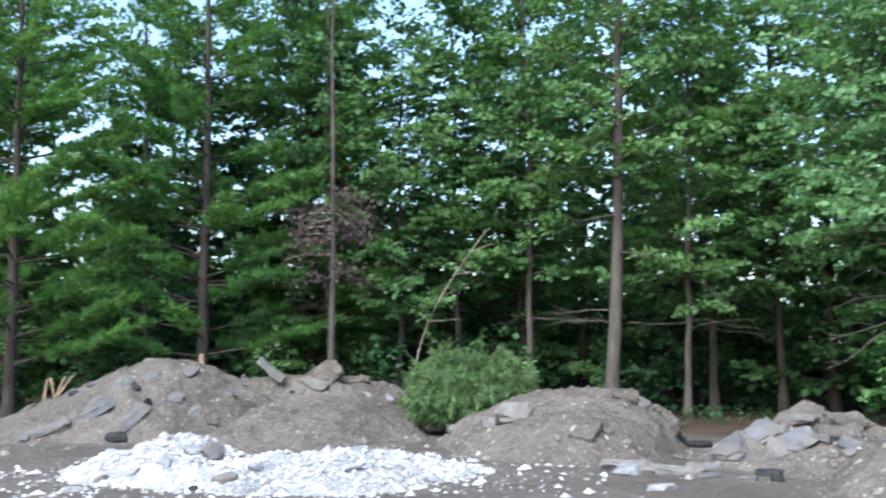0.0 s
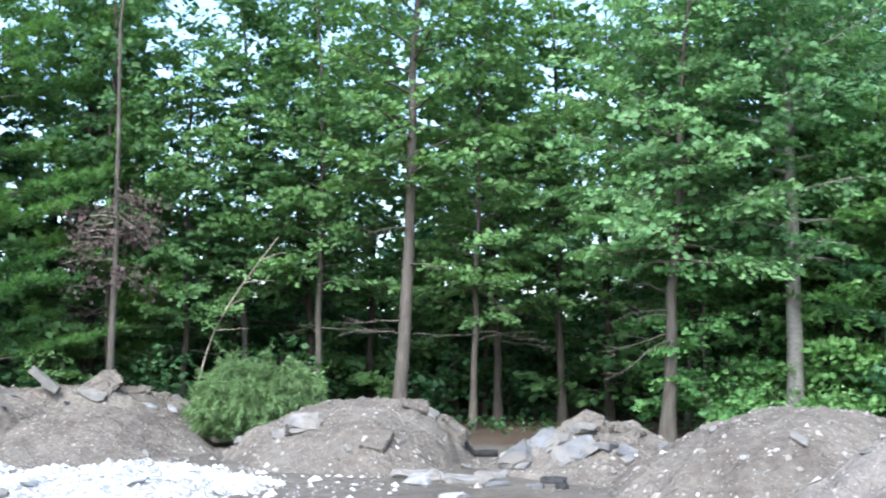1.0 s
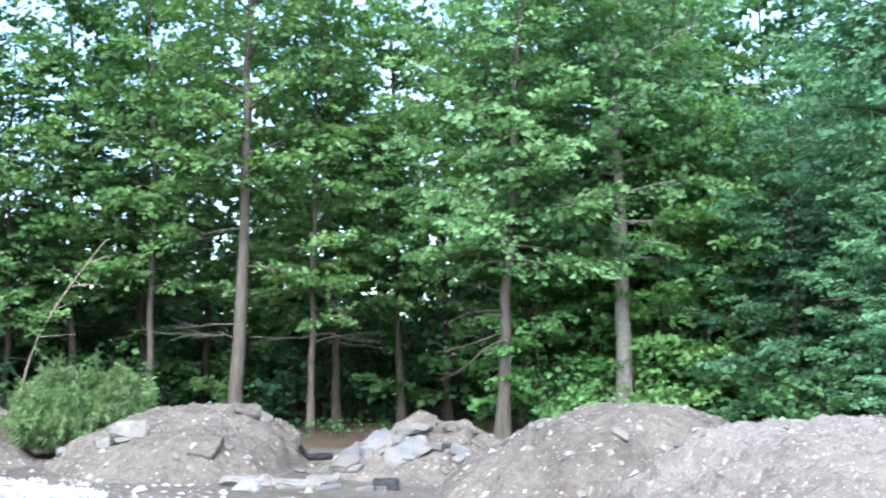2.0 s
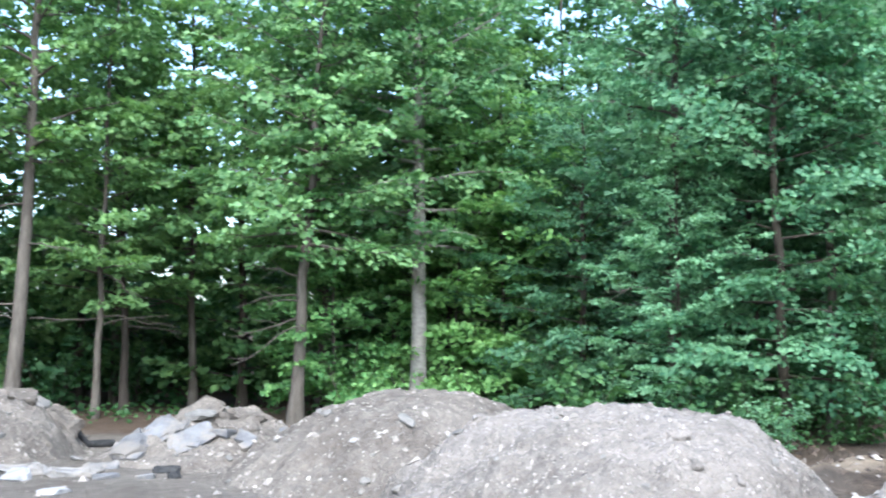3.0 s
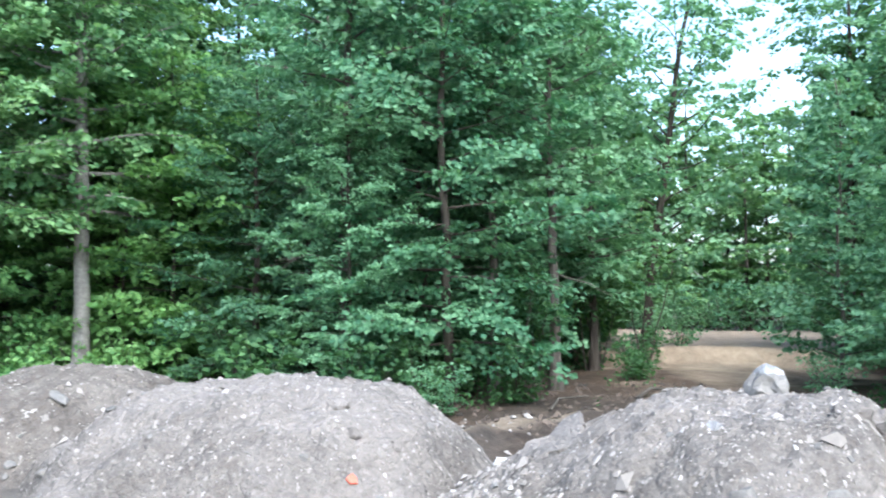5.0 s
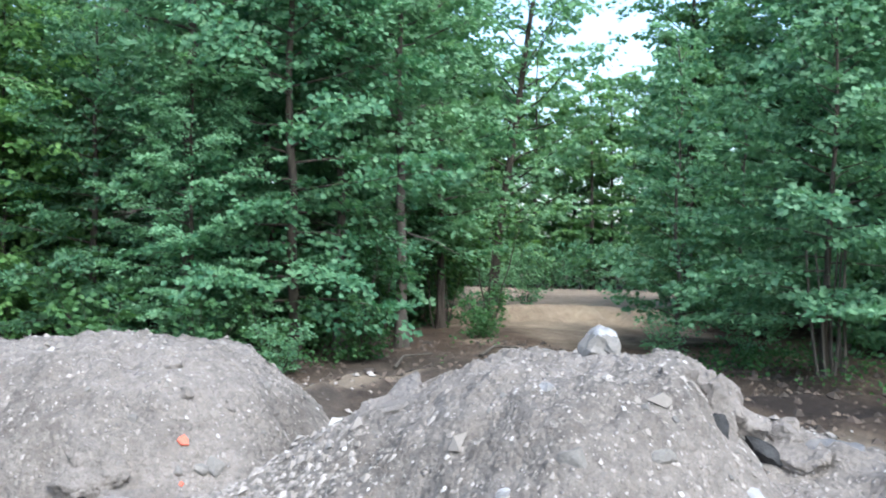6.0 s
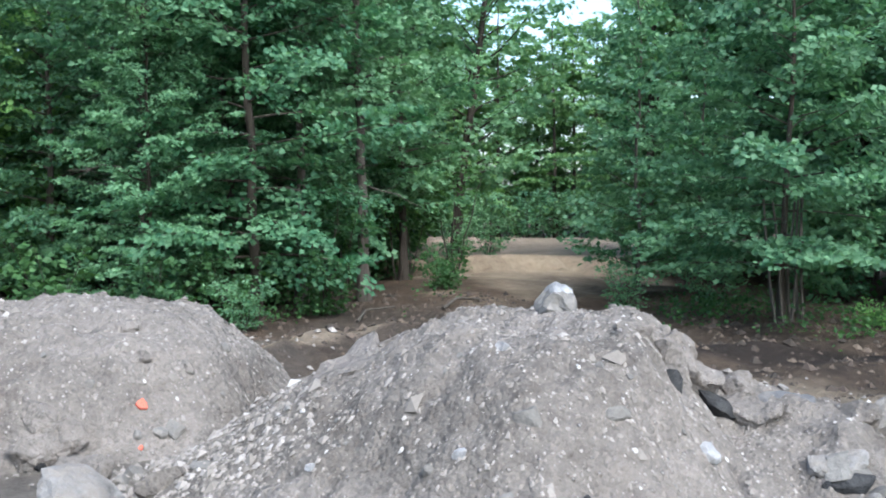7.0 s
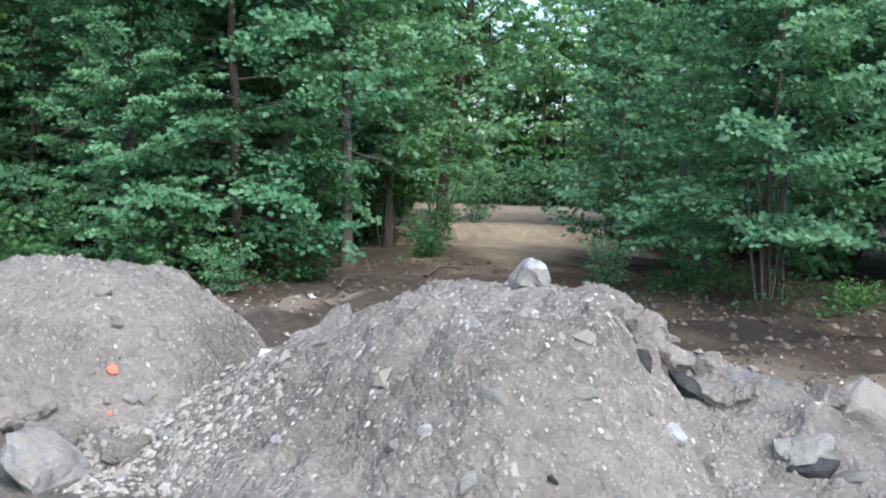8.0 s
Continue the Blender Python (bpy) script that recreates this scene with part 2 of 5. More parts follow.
# name, centre x, y, height, half-width to either side, half-depth to the front and back, turn (degrees), profile power to either side, roughness, seed
MOUNDS = [
    ("slab_mound", -5.03, 19.51, 1.32, 3.28, 2.65, 2.04, 2.16, 13.25, 1.29, 1.81, 0.9, 11),
    ("ridge_mound", -2.36, 19.11, 0.69, 2.79, 2.23, 2.95, 2.31, 0.01, 0.86, 2.43, 1.0, 12),
    ("back_mound", -2.31, 21.92, 0.89, 3.87, 1.99, 1.67, 1.85, 11.94, 4.04, 3.23, 1.3, 13),
    ("wide_mound", 2.17, 17.58, 0.85, 2.14, 1.60, 3.49, 1.99, -6.29, 2.40, 3.03, 1.0, 14),
    ("slab_heap", 5.24, 15.03, 0.66, 1.80, 1.38, 1.95, 1.40, -21.17, 1.53, 1.85, 1.3, 15),
    ("smooth_mound", 6.81, 12.10, 1.04, 2.59, 2.04, 2.22, 2.22, -21.71, 1.91, 1.69, 0.7, 16),
    ("gravel_mound", 6.75, 8.18, 1.04, 2.37, 2.02, 2.18, 1.59, -32.59, 4.27, 2.95, 0.85, 17),
    ("near_mound", 7.09, 3.82, 1.35, 2.63, 1.70, 2.07, 2.04, -60.29, 0.97, 2.00, 1.1, 18),
    ("shelf_mound", 7.70, 2.65, 0.68, 1.95, 2.16, 1.40, 1.17, -74.83, 1.25, 1.47, 1.2, 19),
    ("white_heap", -3.35, 14.5, 0.42, 1.5, 1.3, 2.0, 1.1, 5, 1.5, 1.4, 1.2, 20),
    ("white_strip", -1.5, 13.9, 0.24, 2.2, 1.9, 2.2, 1.0, 3, 3.0, 2.6, 1.4, 21),
]


def mound_h(m, x, y):
    """Height of one pile over the ground, below zero outside it."""
    _, cx, cy, top, al, ar, bf, bb, turn, pl, pr, rough, seed = m
    c, s = math.cos(math.radians(turn)), math.sin(math.radians(turn))
    u, v = (x - cx) * c + (y - cy) * s, -(x - cx) * s + (y - cy) * c
    wob = 1 + 0.07 * vnoise(u * 0.9 + 7, v * 0.9, seed) + 0.06 * vnoise(u * 2.3, v * 2.3, seed + 1)
    eu, ev = u / np.where(u < 0, al, ar), v / np.where(v < 0, bf, bb)
    r = np.sqrt(eu ** 2 + ev ** 2) * wob
    share = np.clip(0.5 + 0.5 * eu / (r + 1e-6), 0, 1)
    h = top * (1 - r ** (pl + (pr - pl) * share))
    h = np.where(r > 1, -0.5 * (r - 1), h)
    if top > 1.2 and cy < 10:
        h = -np.log(np.exp(-14 * h) + math.exp(-14 * 0.79 * top)) / 14  # a trampled, level crest
    ang = np.arctan2(v, u)
    gully = np.abs(vnoise(ang * 5.0, r * 1.3, seed + 2)) * np.clip(r, 0, 1) * 0.06
    body = np.clip(h / 0.25, 0, 1)
    h = h + body * rough * (0.06 * vnoise(u * 1.7, v * 1.7, seed + 3) + 0.05 * vnoise(u * 4.3, v * 4.3, seed + 4) - gully)
    h = h + body * (0.026 * vnoise(u * 8, v * 8, seed + 5) + 0.017 * vnoise(u * 17, v * 17, seed + 6)) * (0.6 + 0.6 * rough)
    return h


def land_z(x, y):
    h = ground_z(x, y)
    return h + np.maximum.reduce([np.maximum(mound_h(m, np.asarray(x, float), np.asarray(y, float)), 0) for m in MOUNDS])
# -- end land


def mesh_of(name, verts, faces, mat, smooth=False):
    """A mesh from arrays; every face has as many corners as the array is wide."""
    verts, faces = np.asarray(verts, np.float32), np.asarray(faces, np.int32)
    me = bpy.data.meshes.new(name)
    n, k = faces.shape
    me.vertices.add(len(verts))
    me.vertices.foreach_set("co", verts.ravel())
    me.loops.add(n * k)
    me.loops.foreach_set("vertex_index", faces.ravel())
    me.polygons.add(n)
    me.polygons.foreach_set("loop_start", np.arange(0, n * k, k, dtype=np.int32))
    me.polygons.foreach_set("use_smooth", np.full(n, smooth))
    me.update(calc_edges=True)
    me.materials.append(mat)
    return me


def part_of(name, me, parent, label=""):
    ob = new(name, me)
    ob.parent = parent
    return tagged(ob, label)


def merge(pieces):
    """Several (verts, faces) as one."""
    vs, fs, n = [], [], 0
    for v, f in pieces:
        vs.append(v)
        fs.append(np.asarray(f) + n)
        n += len(v)
    return np.concatenate(vs), np.concatenate(fs)


# ---- ground: one sheet to the horizon, finer near the site ----
def ground_axis():
    far = np.array([-900, -400, -200, -110, -70, -50, -40, -32, -26, -20, -16])
    return np.concatenate([far, np.arange(-13, 31, 0.25), np.arange(31, 56, 0.9), np.array([62, 72, 90, 130, 220, 420, 900])])


gx, gy = ground_axis(), ground_axis()
X, Y = np.meshgrid(gx, gy, indexing="ij")
Z = ground_z(X, Y) * np.clip((70 - np.hypot(X, Y)) / 10, 0, 1)
idx = np.arange(X.size).reshape(X.shape)
quads = np.stack([idx[:-1, :-1], idx[1:, :-1], idx[1:, 1:], idx[:-1, 1:]], -1).reshape(-1, 4)

M_GROUND, nt, bsdf = material("site_ground")
pos = where(nt)


def patch(cx, cy, rx, ry, turn, edge=0.35):
    """1 inside an oval of the plan with a ragged edge, 0 outside."""
    mp = node(nt, "Mapping", Location=(-cx, -cy, 0))
    nt.links.new(pos, mp.inputs["Vector"])
    m2 = node(nt, "Mapping", Rotation=(0, 0, radians(-turn)), Scale=(1, 1, 0))
    nt.links.new(mp.outputs[0], m2.inputs["Vector"])
    m3 = node(nt, "Mapping", Scale=(1 / rx, 1 / ry, 0))
    nt.links.new(m2.outputs[0], m3.inputs["Vector"])
    ln = node(nt, "VectorMath", operation="LENGTH")
    nt.links.new(m3.outputs[0], ln.inputs[0])
    rag = calc(nt, "MULTIPLY", calc(nt, "SUBTRACT", noise_of(nt, 0.8, 5, 0.6, pos), 0.5), 0.7)
    return ramp(nt, calc(nt, "ADD", ln.outputs["Value"], rag), [(1 - edge, grey(1)), (1.0, grey(0))])


big, mid, fine = noise_of(nt, 0.5, 4, 0.6, pos), noise_of(nt, 5.0, 6, 0.65, pos), noise_of(nt, 45.0, 3, 0.6, pos)
tone = calc(nt, "ADD", calc(nt, "MULTIPLY", big, 0.4), calc(nt, "ADD", calc(nt, "MULTIPLY", mid, 0.4), calc(nt, "MULTIPLY", fine, 0.2)))
litter = ramp(nt, tone, [(0.36, (0.040, 0.027, 0.019)), (0.64, (0.125, 0.088, 0.062))])
yard = ramp(nt, tone, [(0.36, (0.094, 0.080, 0.066)), (0.64, (0.198, 0.179, 0.157))])
sand = ramp(nt, tone, [(0.36, (0.205, 0.155, 0.110)), (0.64, (0.455, 0.365, 0.270))])
loam = ramp(nt, tone, [(0.38, (0.023, 0.017, 0.013)), (0.62, (0.090, 0.066, 0.048))])
col = blend(nt, patch(-1.5, 4, 14.5, 17.5, 0, 0.15), litter, yard)
col = blend(nt, patch(33, 18.6, 18.5, 4.6, 29, 0.3), col, sand)
col = blend(nt, patch(13.5, 4.5, 7.5, 3.6, -35, 0.3), col, loam)
col = blend(nt, patch(13.0, 9.2, 4.2, 2.2, 45, 0.35), col, ramp(nt, tone, [(0.36, (0.035, 0.027, 0.021)), (0.64, (0.105, 0.082, 0.064))]))
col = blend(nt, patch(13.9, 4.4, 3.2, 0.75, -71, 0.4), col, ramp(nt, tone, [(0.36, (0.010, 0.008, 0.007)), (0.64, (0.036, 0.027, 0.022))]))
col = blend(nt, patch(11.2, 9.25, 2.9, 0.45, 11, 0.5), col, ramp(nt, tone, [(0.36, (0.16, 0.125, 0.09)), (0.64, (0.30, 0.245, 0.185))]))
col = blend(nt, patch(11.0, 2.7, 3.2, 1.2, -71, 0.5), col, ramp(nt, tone, [(0.36, (0.105, 0.083, 0.060)), (0.64, (0.25, 0.205, 0.155))]))
nt.links.new(col, bsdf.inputs["Base Color"])
bsdf.inputs["Roughness"].default_value = 0.95
bsdf.inputs["Specular IOR Level"].default_value = 0.2
relief(nt, bsdf, calc(nt, "ADD", mid, calc(nt, "MULTIPLY", fine, 0.4)), 0.16, 1.0)
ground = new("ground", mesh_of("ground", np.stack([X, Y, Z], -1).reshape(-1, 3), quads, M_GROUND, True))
tagged(ground, "bare churned earth running into brown leaf litter under trees", "ground", kind="structure")


# ---- the tipped piles ----
def mound_mesh(m, step, mat):
    name, cx, cy = m[:3]
    w = max(m[4:8]) * 1.25
    ax = np.arange(-w, w + step, step)
    gx, gy = np.meshgrid(ax, ax, indexing="ij")
    h = mound_h(m, gx + cx, gy + cy)
    z = ground_z(gx + cx, gy + cy) + h
    keep = h > -0.06
    ids = np.arange(gx.size).reshape(gx.shape)
    ok = keep[:-1, :-1] & keep[1:, :-1] & keep[1:, 1:] & keep[:-1, 1:]
    f = np.stack([ids[:-1, :-1], ids[1:, :-1], ids[1:, 1:], ids[:-1, 1:]], -1)[ok]
    used, f2 = np.unique(f, return_inverse=True)
    v = np.stack([gx, gy, z], -1).reshape(-1, 3)[used]
    return mesh_of(name, v, f2.reshape(-1, 4), mat, True)


MOUND_TEXT = {
    "slab_mound": ("grey earth mound strewn with broken slabs", 0.06, M_MOUND),
    "ridge_mound": ("low dusty ridge of grey-brown excavated earth", 0.06, M_MOUND),
    "back_mound": ("lumpy rubble mound behind the earth ridge", 0.06, M_MOUND),
    "wide_mound": ("broad rounded mound of pale brown earth", 0.05, M_MOUND),
    "slab_heap": ("low heap of earth mixed with broken slabs", 0.045, M_MOUND),
    "smooth_mound": ("smooth rounded mound of fine grey earth", 0.04, M_MOUND),
    "gravel_mound": ("flat-topped mound of grey gravelly earth", 0.03, M_GRIT),
    "near_mound": ("steep crumbling mound of grey gravelly earth", 0.028, M_GRIT),
    "white_heap": ("low heap of whitish broken concrete rubble", 0.05, M_WHITESOIL),
    "white_strip": ("spread of crushed whitish concrete rubble", 0.05, M_WHITESOIL),
    "shelf_mound": ("low crumbling shelf of earth and rubble", 0.03, M_GRIT),
}
for m in MOUNDS:
    text, step, mat = MOUND_TEXT[m[0]]
    ob = new("earth_mound", mound_mesh(m, step, mat))
    ob.location = (m[1], m[2], 0)
    tagged(ob, text, "mound", "tipped earth mounds")


# ---- trees ----
def tube(points, radii, sides=6):
    """A tapered tube along points."""
    pts, radii = np.asarray(points, float), np.asarray(radii, float)
    way = np.gradient(pts, axis=0)
    way /= np.linalg.norm(way, axis=1)[:, None] + 1e-9
    ref = np.where(np.abs(way[:, 2:3]) > 0.9, np.array([[1.0, 0, 0]]), np.array([[0, 0, 1.0]]))
    e1 = np.cross(way, ref)
    e1 /= np.linalg.norm(e1, axis=1)[:, None] + 1e-9
    e2 = np.cross(way, e1)
    an = np.arange(sides) * 2 * math.pi / sides
    v = pts[:, None] + radii[:, None, None] * (np.cos(an)[None, :, None] * e1[:, None] + np.sin(an)[None, :, None] * e2[:, None])
    n = len(pts)
    i, j = np.meshgrid(np.arange(n - 1), np.arange(sides), indexing="ij")
    f = np.stack([i * sides + j, i * sides + (j + 1) % sides, (i + 1) * sides + (j + 1) % sides, (i + 1) * sides + j], -1).reshape(-1, 4)
    return v.reshape(-1, 3), f


def leaves(rng, at, out, size, tilt=0.45, droop=0.15, fine=True, facing=None):
    """Folded leaves at the points at, pointing along out, each a little blade of its own."""
    n = len(at)
    d = out + rng.normal(0, 0.55, (n, 3)) * np.array([1, 1, 0.5])
    d[:, 2] -= droop
    d /= np.linalg.norm(d, axis=1)[:, None] + 1e-9
    away = at * np.array([1, 1, 0])
    away /= np.linalg.norm(away, axis=1)[:, None] + 1e-6
    up = (np.array([0, 0, 0.72]) + 0.45 * away if facing is None else facing) + rng.normal(0, tilt, (n, 3))
    side = np.cross(up, d)
    side /= np.linalg.norm(side, axis=1)[:, None] + 1e-9
    nor = np.cross(d, side)
    s = (size * rng.uniform(0.65, 1.3, n))[:, None]
    if fine:
        prof = [(0, 0, 0), (1, 0, -0.08), (0.68, 0.30, 0.10), (0.26, 0.36, 0.12), (0.26, -0.36, 0.12), (0.68, -0.30, 0.10)]
        quads = [(0, 1, 2, 3), (0, 4, 5, 1)]
        k = 6
    else:
        prof = [(0, 0, 0), (0.5, 0.42, 0.1), (1, 0, 0), (0.5, -0.42, 0.1)]
        quads = [(0, 3, 2, 1)]
        k = 4
    v = np.stack([at + s * (a * d + b * side + c * nor) for a, b, c in prof], 1).reshape(-1, 3)
    f = (np.arange(n)[:, None, None] * k + np.array(quads)[None]).reshape(-1, 4)
    return v, f


def needles(rng, at, out, size, count=12, width=0.016, spread=0.75):
    """Tufts of thin needles."""
    n = len(at)
    d = np.repeat(out, count, 0) + rng.normal(0, spread, (n * count, 3))
    d /= np.linalg.norm(d, axis=1)[:, None] + 1e-9
    p = np.repeat(at, count, 0) + rng.normal(0, 0.012, (n * count, 3))
    side = np.cross(d, rng.normal(0, 1, (n * count, 3)))
    side /= np.linalg.norm(side, axis=1)[:, None] + 1e-9
    s = (size * rng.uniform(0.7, 1.2, n * count))[:, None]
    v = np.stack([p - side * width * 0.5, p + side * width * 0.5, p + d * s], 1).reshape(-1, 3)
    return v, np.arange(n * count * 3).reshape(-1, 3)


def branch_line(rng, start, az, rise, length, n=6, curl=0.12, wander=0.06):
    s = np.linspace(0, 1, n)
    way = np.array([math.cos(az) * math.cos(rise), math.sin(az) * math.cos(rise), math.sin(rise)])
    p = start + s[:, None] * length * way
    p[:, 2] += curl * length * s ** 2
    p[1:] += np.cumsum(rng.normal(0, wander * length / n, (n - 1, 3)), 0)
    return p


def trunk_line(rng, height, lean, bend=0.12, n=14):
    z = np.linspace(0, height, n)
    x = lean[0] * z + np.cumsum(rng.normal(0, bend / n * 2, n)) - 0
    y = lean[1] * z + np.cumsum(rng.normal(0, bend / n * 2, n))
    x, y = x - x[0], y - y[0]
    return np.stack([x, y, z], 1)


def on_line(line, z):
    return np.array([np.interp(z, line[:, 2], line[:, k]) for k in range(3)])


def broadleaf(name, seed, height, clear, reach, limbs, twigs, per_twig, size, girth, leaf_mat, bark_mat, lean=(0, 0), shape="oval", fine=True, dead=0, limb_parts=True, twiggy=False, bend=0.25, rise=(0.15, 0.75), droop=0.15):
    """A tree as an Empty at its foot: trunk, limbs with their twigs, a crown of separate leaves, dead lower branches."""
    rng = np.random.RandomState(seed)
    base = new(name)
    line = trunk_line(rng, height, lean, bend)
    z = line[:, 2] / height
    rad = girth * (1 - 0.82 * z) * (1 + 0.6 * np.exp(-line[:, 2] / 0.22))
    line2 = line.copy()
    line2[0, 2] -= 0.25
    part_of("trunk", mesh_of("trunk", *tube(line2, rad, 10), bark_mat, True), base)
    at, out, facing, small = [], [], [], []

    def spray(tw, m, stem):
        """A flat fan of leaves round one twig, bowed down at its tip and turned a little outwards."""
        w = tw[-1] - tw[0]
        long = np.linalg.norm(w) + 1e-9
        w = w / long
        across = np.cross((0, 0, 1.0), w)
        across /= np.linalg.norm(across) + 1e-9
        away = (tw[-1] - stem) * np.array([1, 1, 0])
        away /= np.linalg.norm(away) + 1e-6
        n = np.array([0, 0, 0.6]) + 0.75 * away + rng.normal(0, 0.32, 3)
        n /= np.linalg.norm(n)
        t_ = rng.uniform(0.05, 1.15, m)
        wide = rng.normal(0, 1, m) * (0.10 + 0.22 * long) * np.sqrt(np.clip(1.25 - t_, 0.1, 1))
        c = tw[0] + (t_ * long)[:, None] * w + wide[:, None] * across + rng.normal(0, 0.06, m)[:, None] * n
        c[:, 2] -= 0.22 * long * t_ ** 2 + 0.25 * wide ** 2
        at.append(c)
        out.append(w + 0.9 * np.sign(wide)[:, None] * np.abs(wide / 0.3)[:, None].clip(0, 1) * across)
        facing.append(np.tile(n, (m, 1)))

    for i in range(limbs):
        q = ((i + rng.uniform(0, 0.9)) / limbs) ** 1.2
        hz = clear + (height * 0.97 - clear) * q
        if shape == "oval":
            prof = 0.35 + 0.65 * math.sin(math.pi * min(1, 0.18 + 0.8 * q)) ** 0.8
        elif shape == "spire":
            prof = 1.0 - 0.82 * q
        else:
            prof = 0.55 + 0.45 * q if q < 0.6 else 0.82 - 1.1 * (q - 0.6)
        length = reach * prof * rng.uniform(0.7, 1.15)
        az = i * 2.39996 + rng.uniform(-0.4, 0.4)
        r_ = rise[0] + (rise[1] - rise[0]) * q + rng.uniform(-0.1, 0.1)
        p = branch_line(rng, on_line(line, hz), az, r_, length, 7, 0.05 if q > 0.3 else -0.05, 0.10)
        rr = max(0.012, girth * 0.30 * (1 - 0.75 * q)) * (1 - 0.85 * np.linspace(0, 1, 7))
        pieces = [tube(p, rr, 5) if limb_parts else tube(p[::2], rr[::2], 3)]
        nt_ = max(3, int(twigs * prof))
        for j in range(nt_):
            s = 0.1 + 0.9 * (j + rng.uniform(0, 1)) / nt_
            k = s * 6
            o = p[int(min(k, 5))] + (p[int(min(k, 5)) + 1] - p[int(min(k, 5))]) * (k - int(min(k, 5)))
            a2 = az + (1 if j % 2 else -1) * rng.uniform(0.35, 1.15)
            tl = (0.30 + 0.45 * reach / 3.2 * (1 - 0.55 * s)) * rng.uniform(0.7, 1.3)
            tw = branch_line(rng, o, a2, rng.uniform(-0.3, 0.6), tl, 4, -0.08, 0.12)
            if twiggy:
                pieces.append(tube(tw, np.array([0.011, 0.008, 0.006, 0.003]), 3))
            spray(tw, max(4, int(per_twig * rng.uniform(0.6, 1.4))), on_line(line, hz))
        v, f = merge(pieces)
        if limb_parts:
            part_of("limb", mesh_of("limb", v, f, bark_mat, True), base)
        else:
            small.append((v, f))
    if small:
        third = max(1, len(small) // 4)
        for k in range(0, len(small), third):
            part_of("limb", mesh_of("limb", *merge(small[k:k + third]), bark_mat, True), base)
    for i in range(dead):
        hz = rng.uniform(1.7, max(clear, 2.2) + 1.2)
        az = rng.uniform(0, 6.28)
        p = branch_line(rng, on_line(line, hz), az, rng.uniform(-0.25, 0.25), rng.uniform(0.7, 2.0), 6, -0.1, 0.16)
        dead_branch = part_of("dead_branch", mesh_of("dead_branch", *tube(p, np.linspace(0.022, 0.005, 6), 4), M_BARK_MID, True), base, "bare dead lower branch")
        for j in range(4):
            o = p[rng.randint(2, 5)]
            twig = tube(branch_line(rng, o, az + rng.uniform(-1, 1), rng.uniform(-0.5, 0.4), rng.uniform(0.25, 0.7), 4, 0, 0.2), np.array([0.009, 0.007, 0.005, 0.003]), 3)
            part_of("twig", mesh_of("twig", *twig, M_BARK_MID, True), dead_branch)
    part_of("crown", mesh_of("crown", *leaves(rng, np.concatenate(at), np.concatenate(out), size, 0.3, droop, fine, np.concatenate(facing)), leaf_mat), base)
    return base


def pine(name, seed, height, clear, reach, girth, lean=(0, 0), whorls=21, needle_mat=None, count=7):
    """A white pine: whorls of level boughs that carry plumes of long needles."""
    rng = np.random.RandomState(seed)
    base = new(name)
    line = trunk_line(rng, height, lean, 0.15)
    line2 = line.copy()
    line2[0, 2] -= 0.25
    part_of("trunk", mesh_of("trunk", *tube(line2, girth * (1 - 0.85 * line[:, 2] / height) * (1 + 0.4 * np.exp(-line[:, 2] / 0.25)), 9), M_BARK, True), base)
    at, out = [], []
    for i in range(whorls):
        q = i / (whorls - 1)
        hz = clear + (height * 0.98 - clear) * q
        for j in range(rng.randint(4, 7)):
            az = rng.uniform(0, 6.28)
            length = reach * (1 - 0.72 * q) * rng.uniform(0.6, 1.15)
            p = branch_line(rng, on_line(line, hz + rng.uniform(-0.15, 0.15)), az, rng.uniform(-0.05, 0.25) + 0.3 * q, length, 6, 0.12, 0.06)
            part_of("bough", mesh_of("bough", *tube(p, np.linspace(0.03 * (1 - 0.6 * q), 0.006, 6), 4), M_BARK, True), base)
            for k in range(max(3, int(length * 8))):
                s = 0.3 + 0.7 * (k + rng.uniform(0, 1)) / max(3, int(length * 8))
                o = np.array([np.interp(s, np.linspace(0, 1, 6), p[:, d]) for d in range(3)])
                a2 = az + (1 if k % 2 else -1) * rng.uniform(0.2, 1.0)
                tl = rng.uniform(0.18, 0.5) * (1.25 - 0.5 * s)
                m = rng.randint(6, 9)
                w = np.array([math.cos(a2), math.sin(a2), rng.uniform(0.05, 0.5)])
                at.append(o + np.linspace(0.15, 1, m)[:, None] * tl * w + rng.normal(0, 0.035, (m, 3)))
                out.append(np.tile(w, (m, 1)) + np.array([0, 0, 0.25]))
    part_of("crown", mesh_of("crown", *needles(rng, np.concatenate(at), np.concatenate(out), 0.15, count, 0.03), needle_mat or M_NEEDLE), base)
    return base


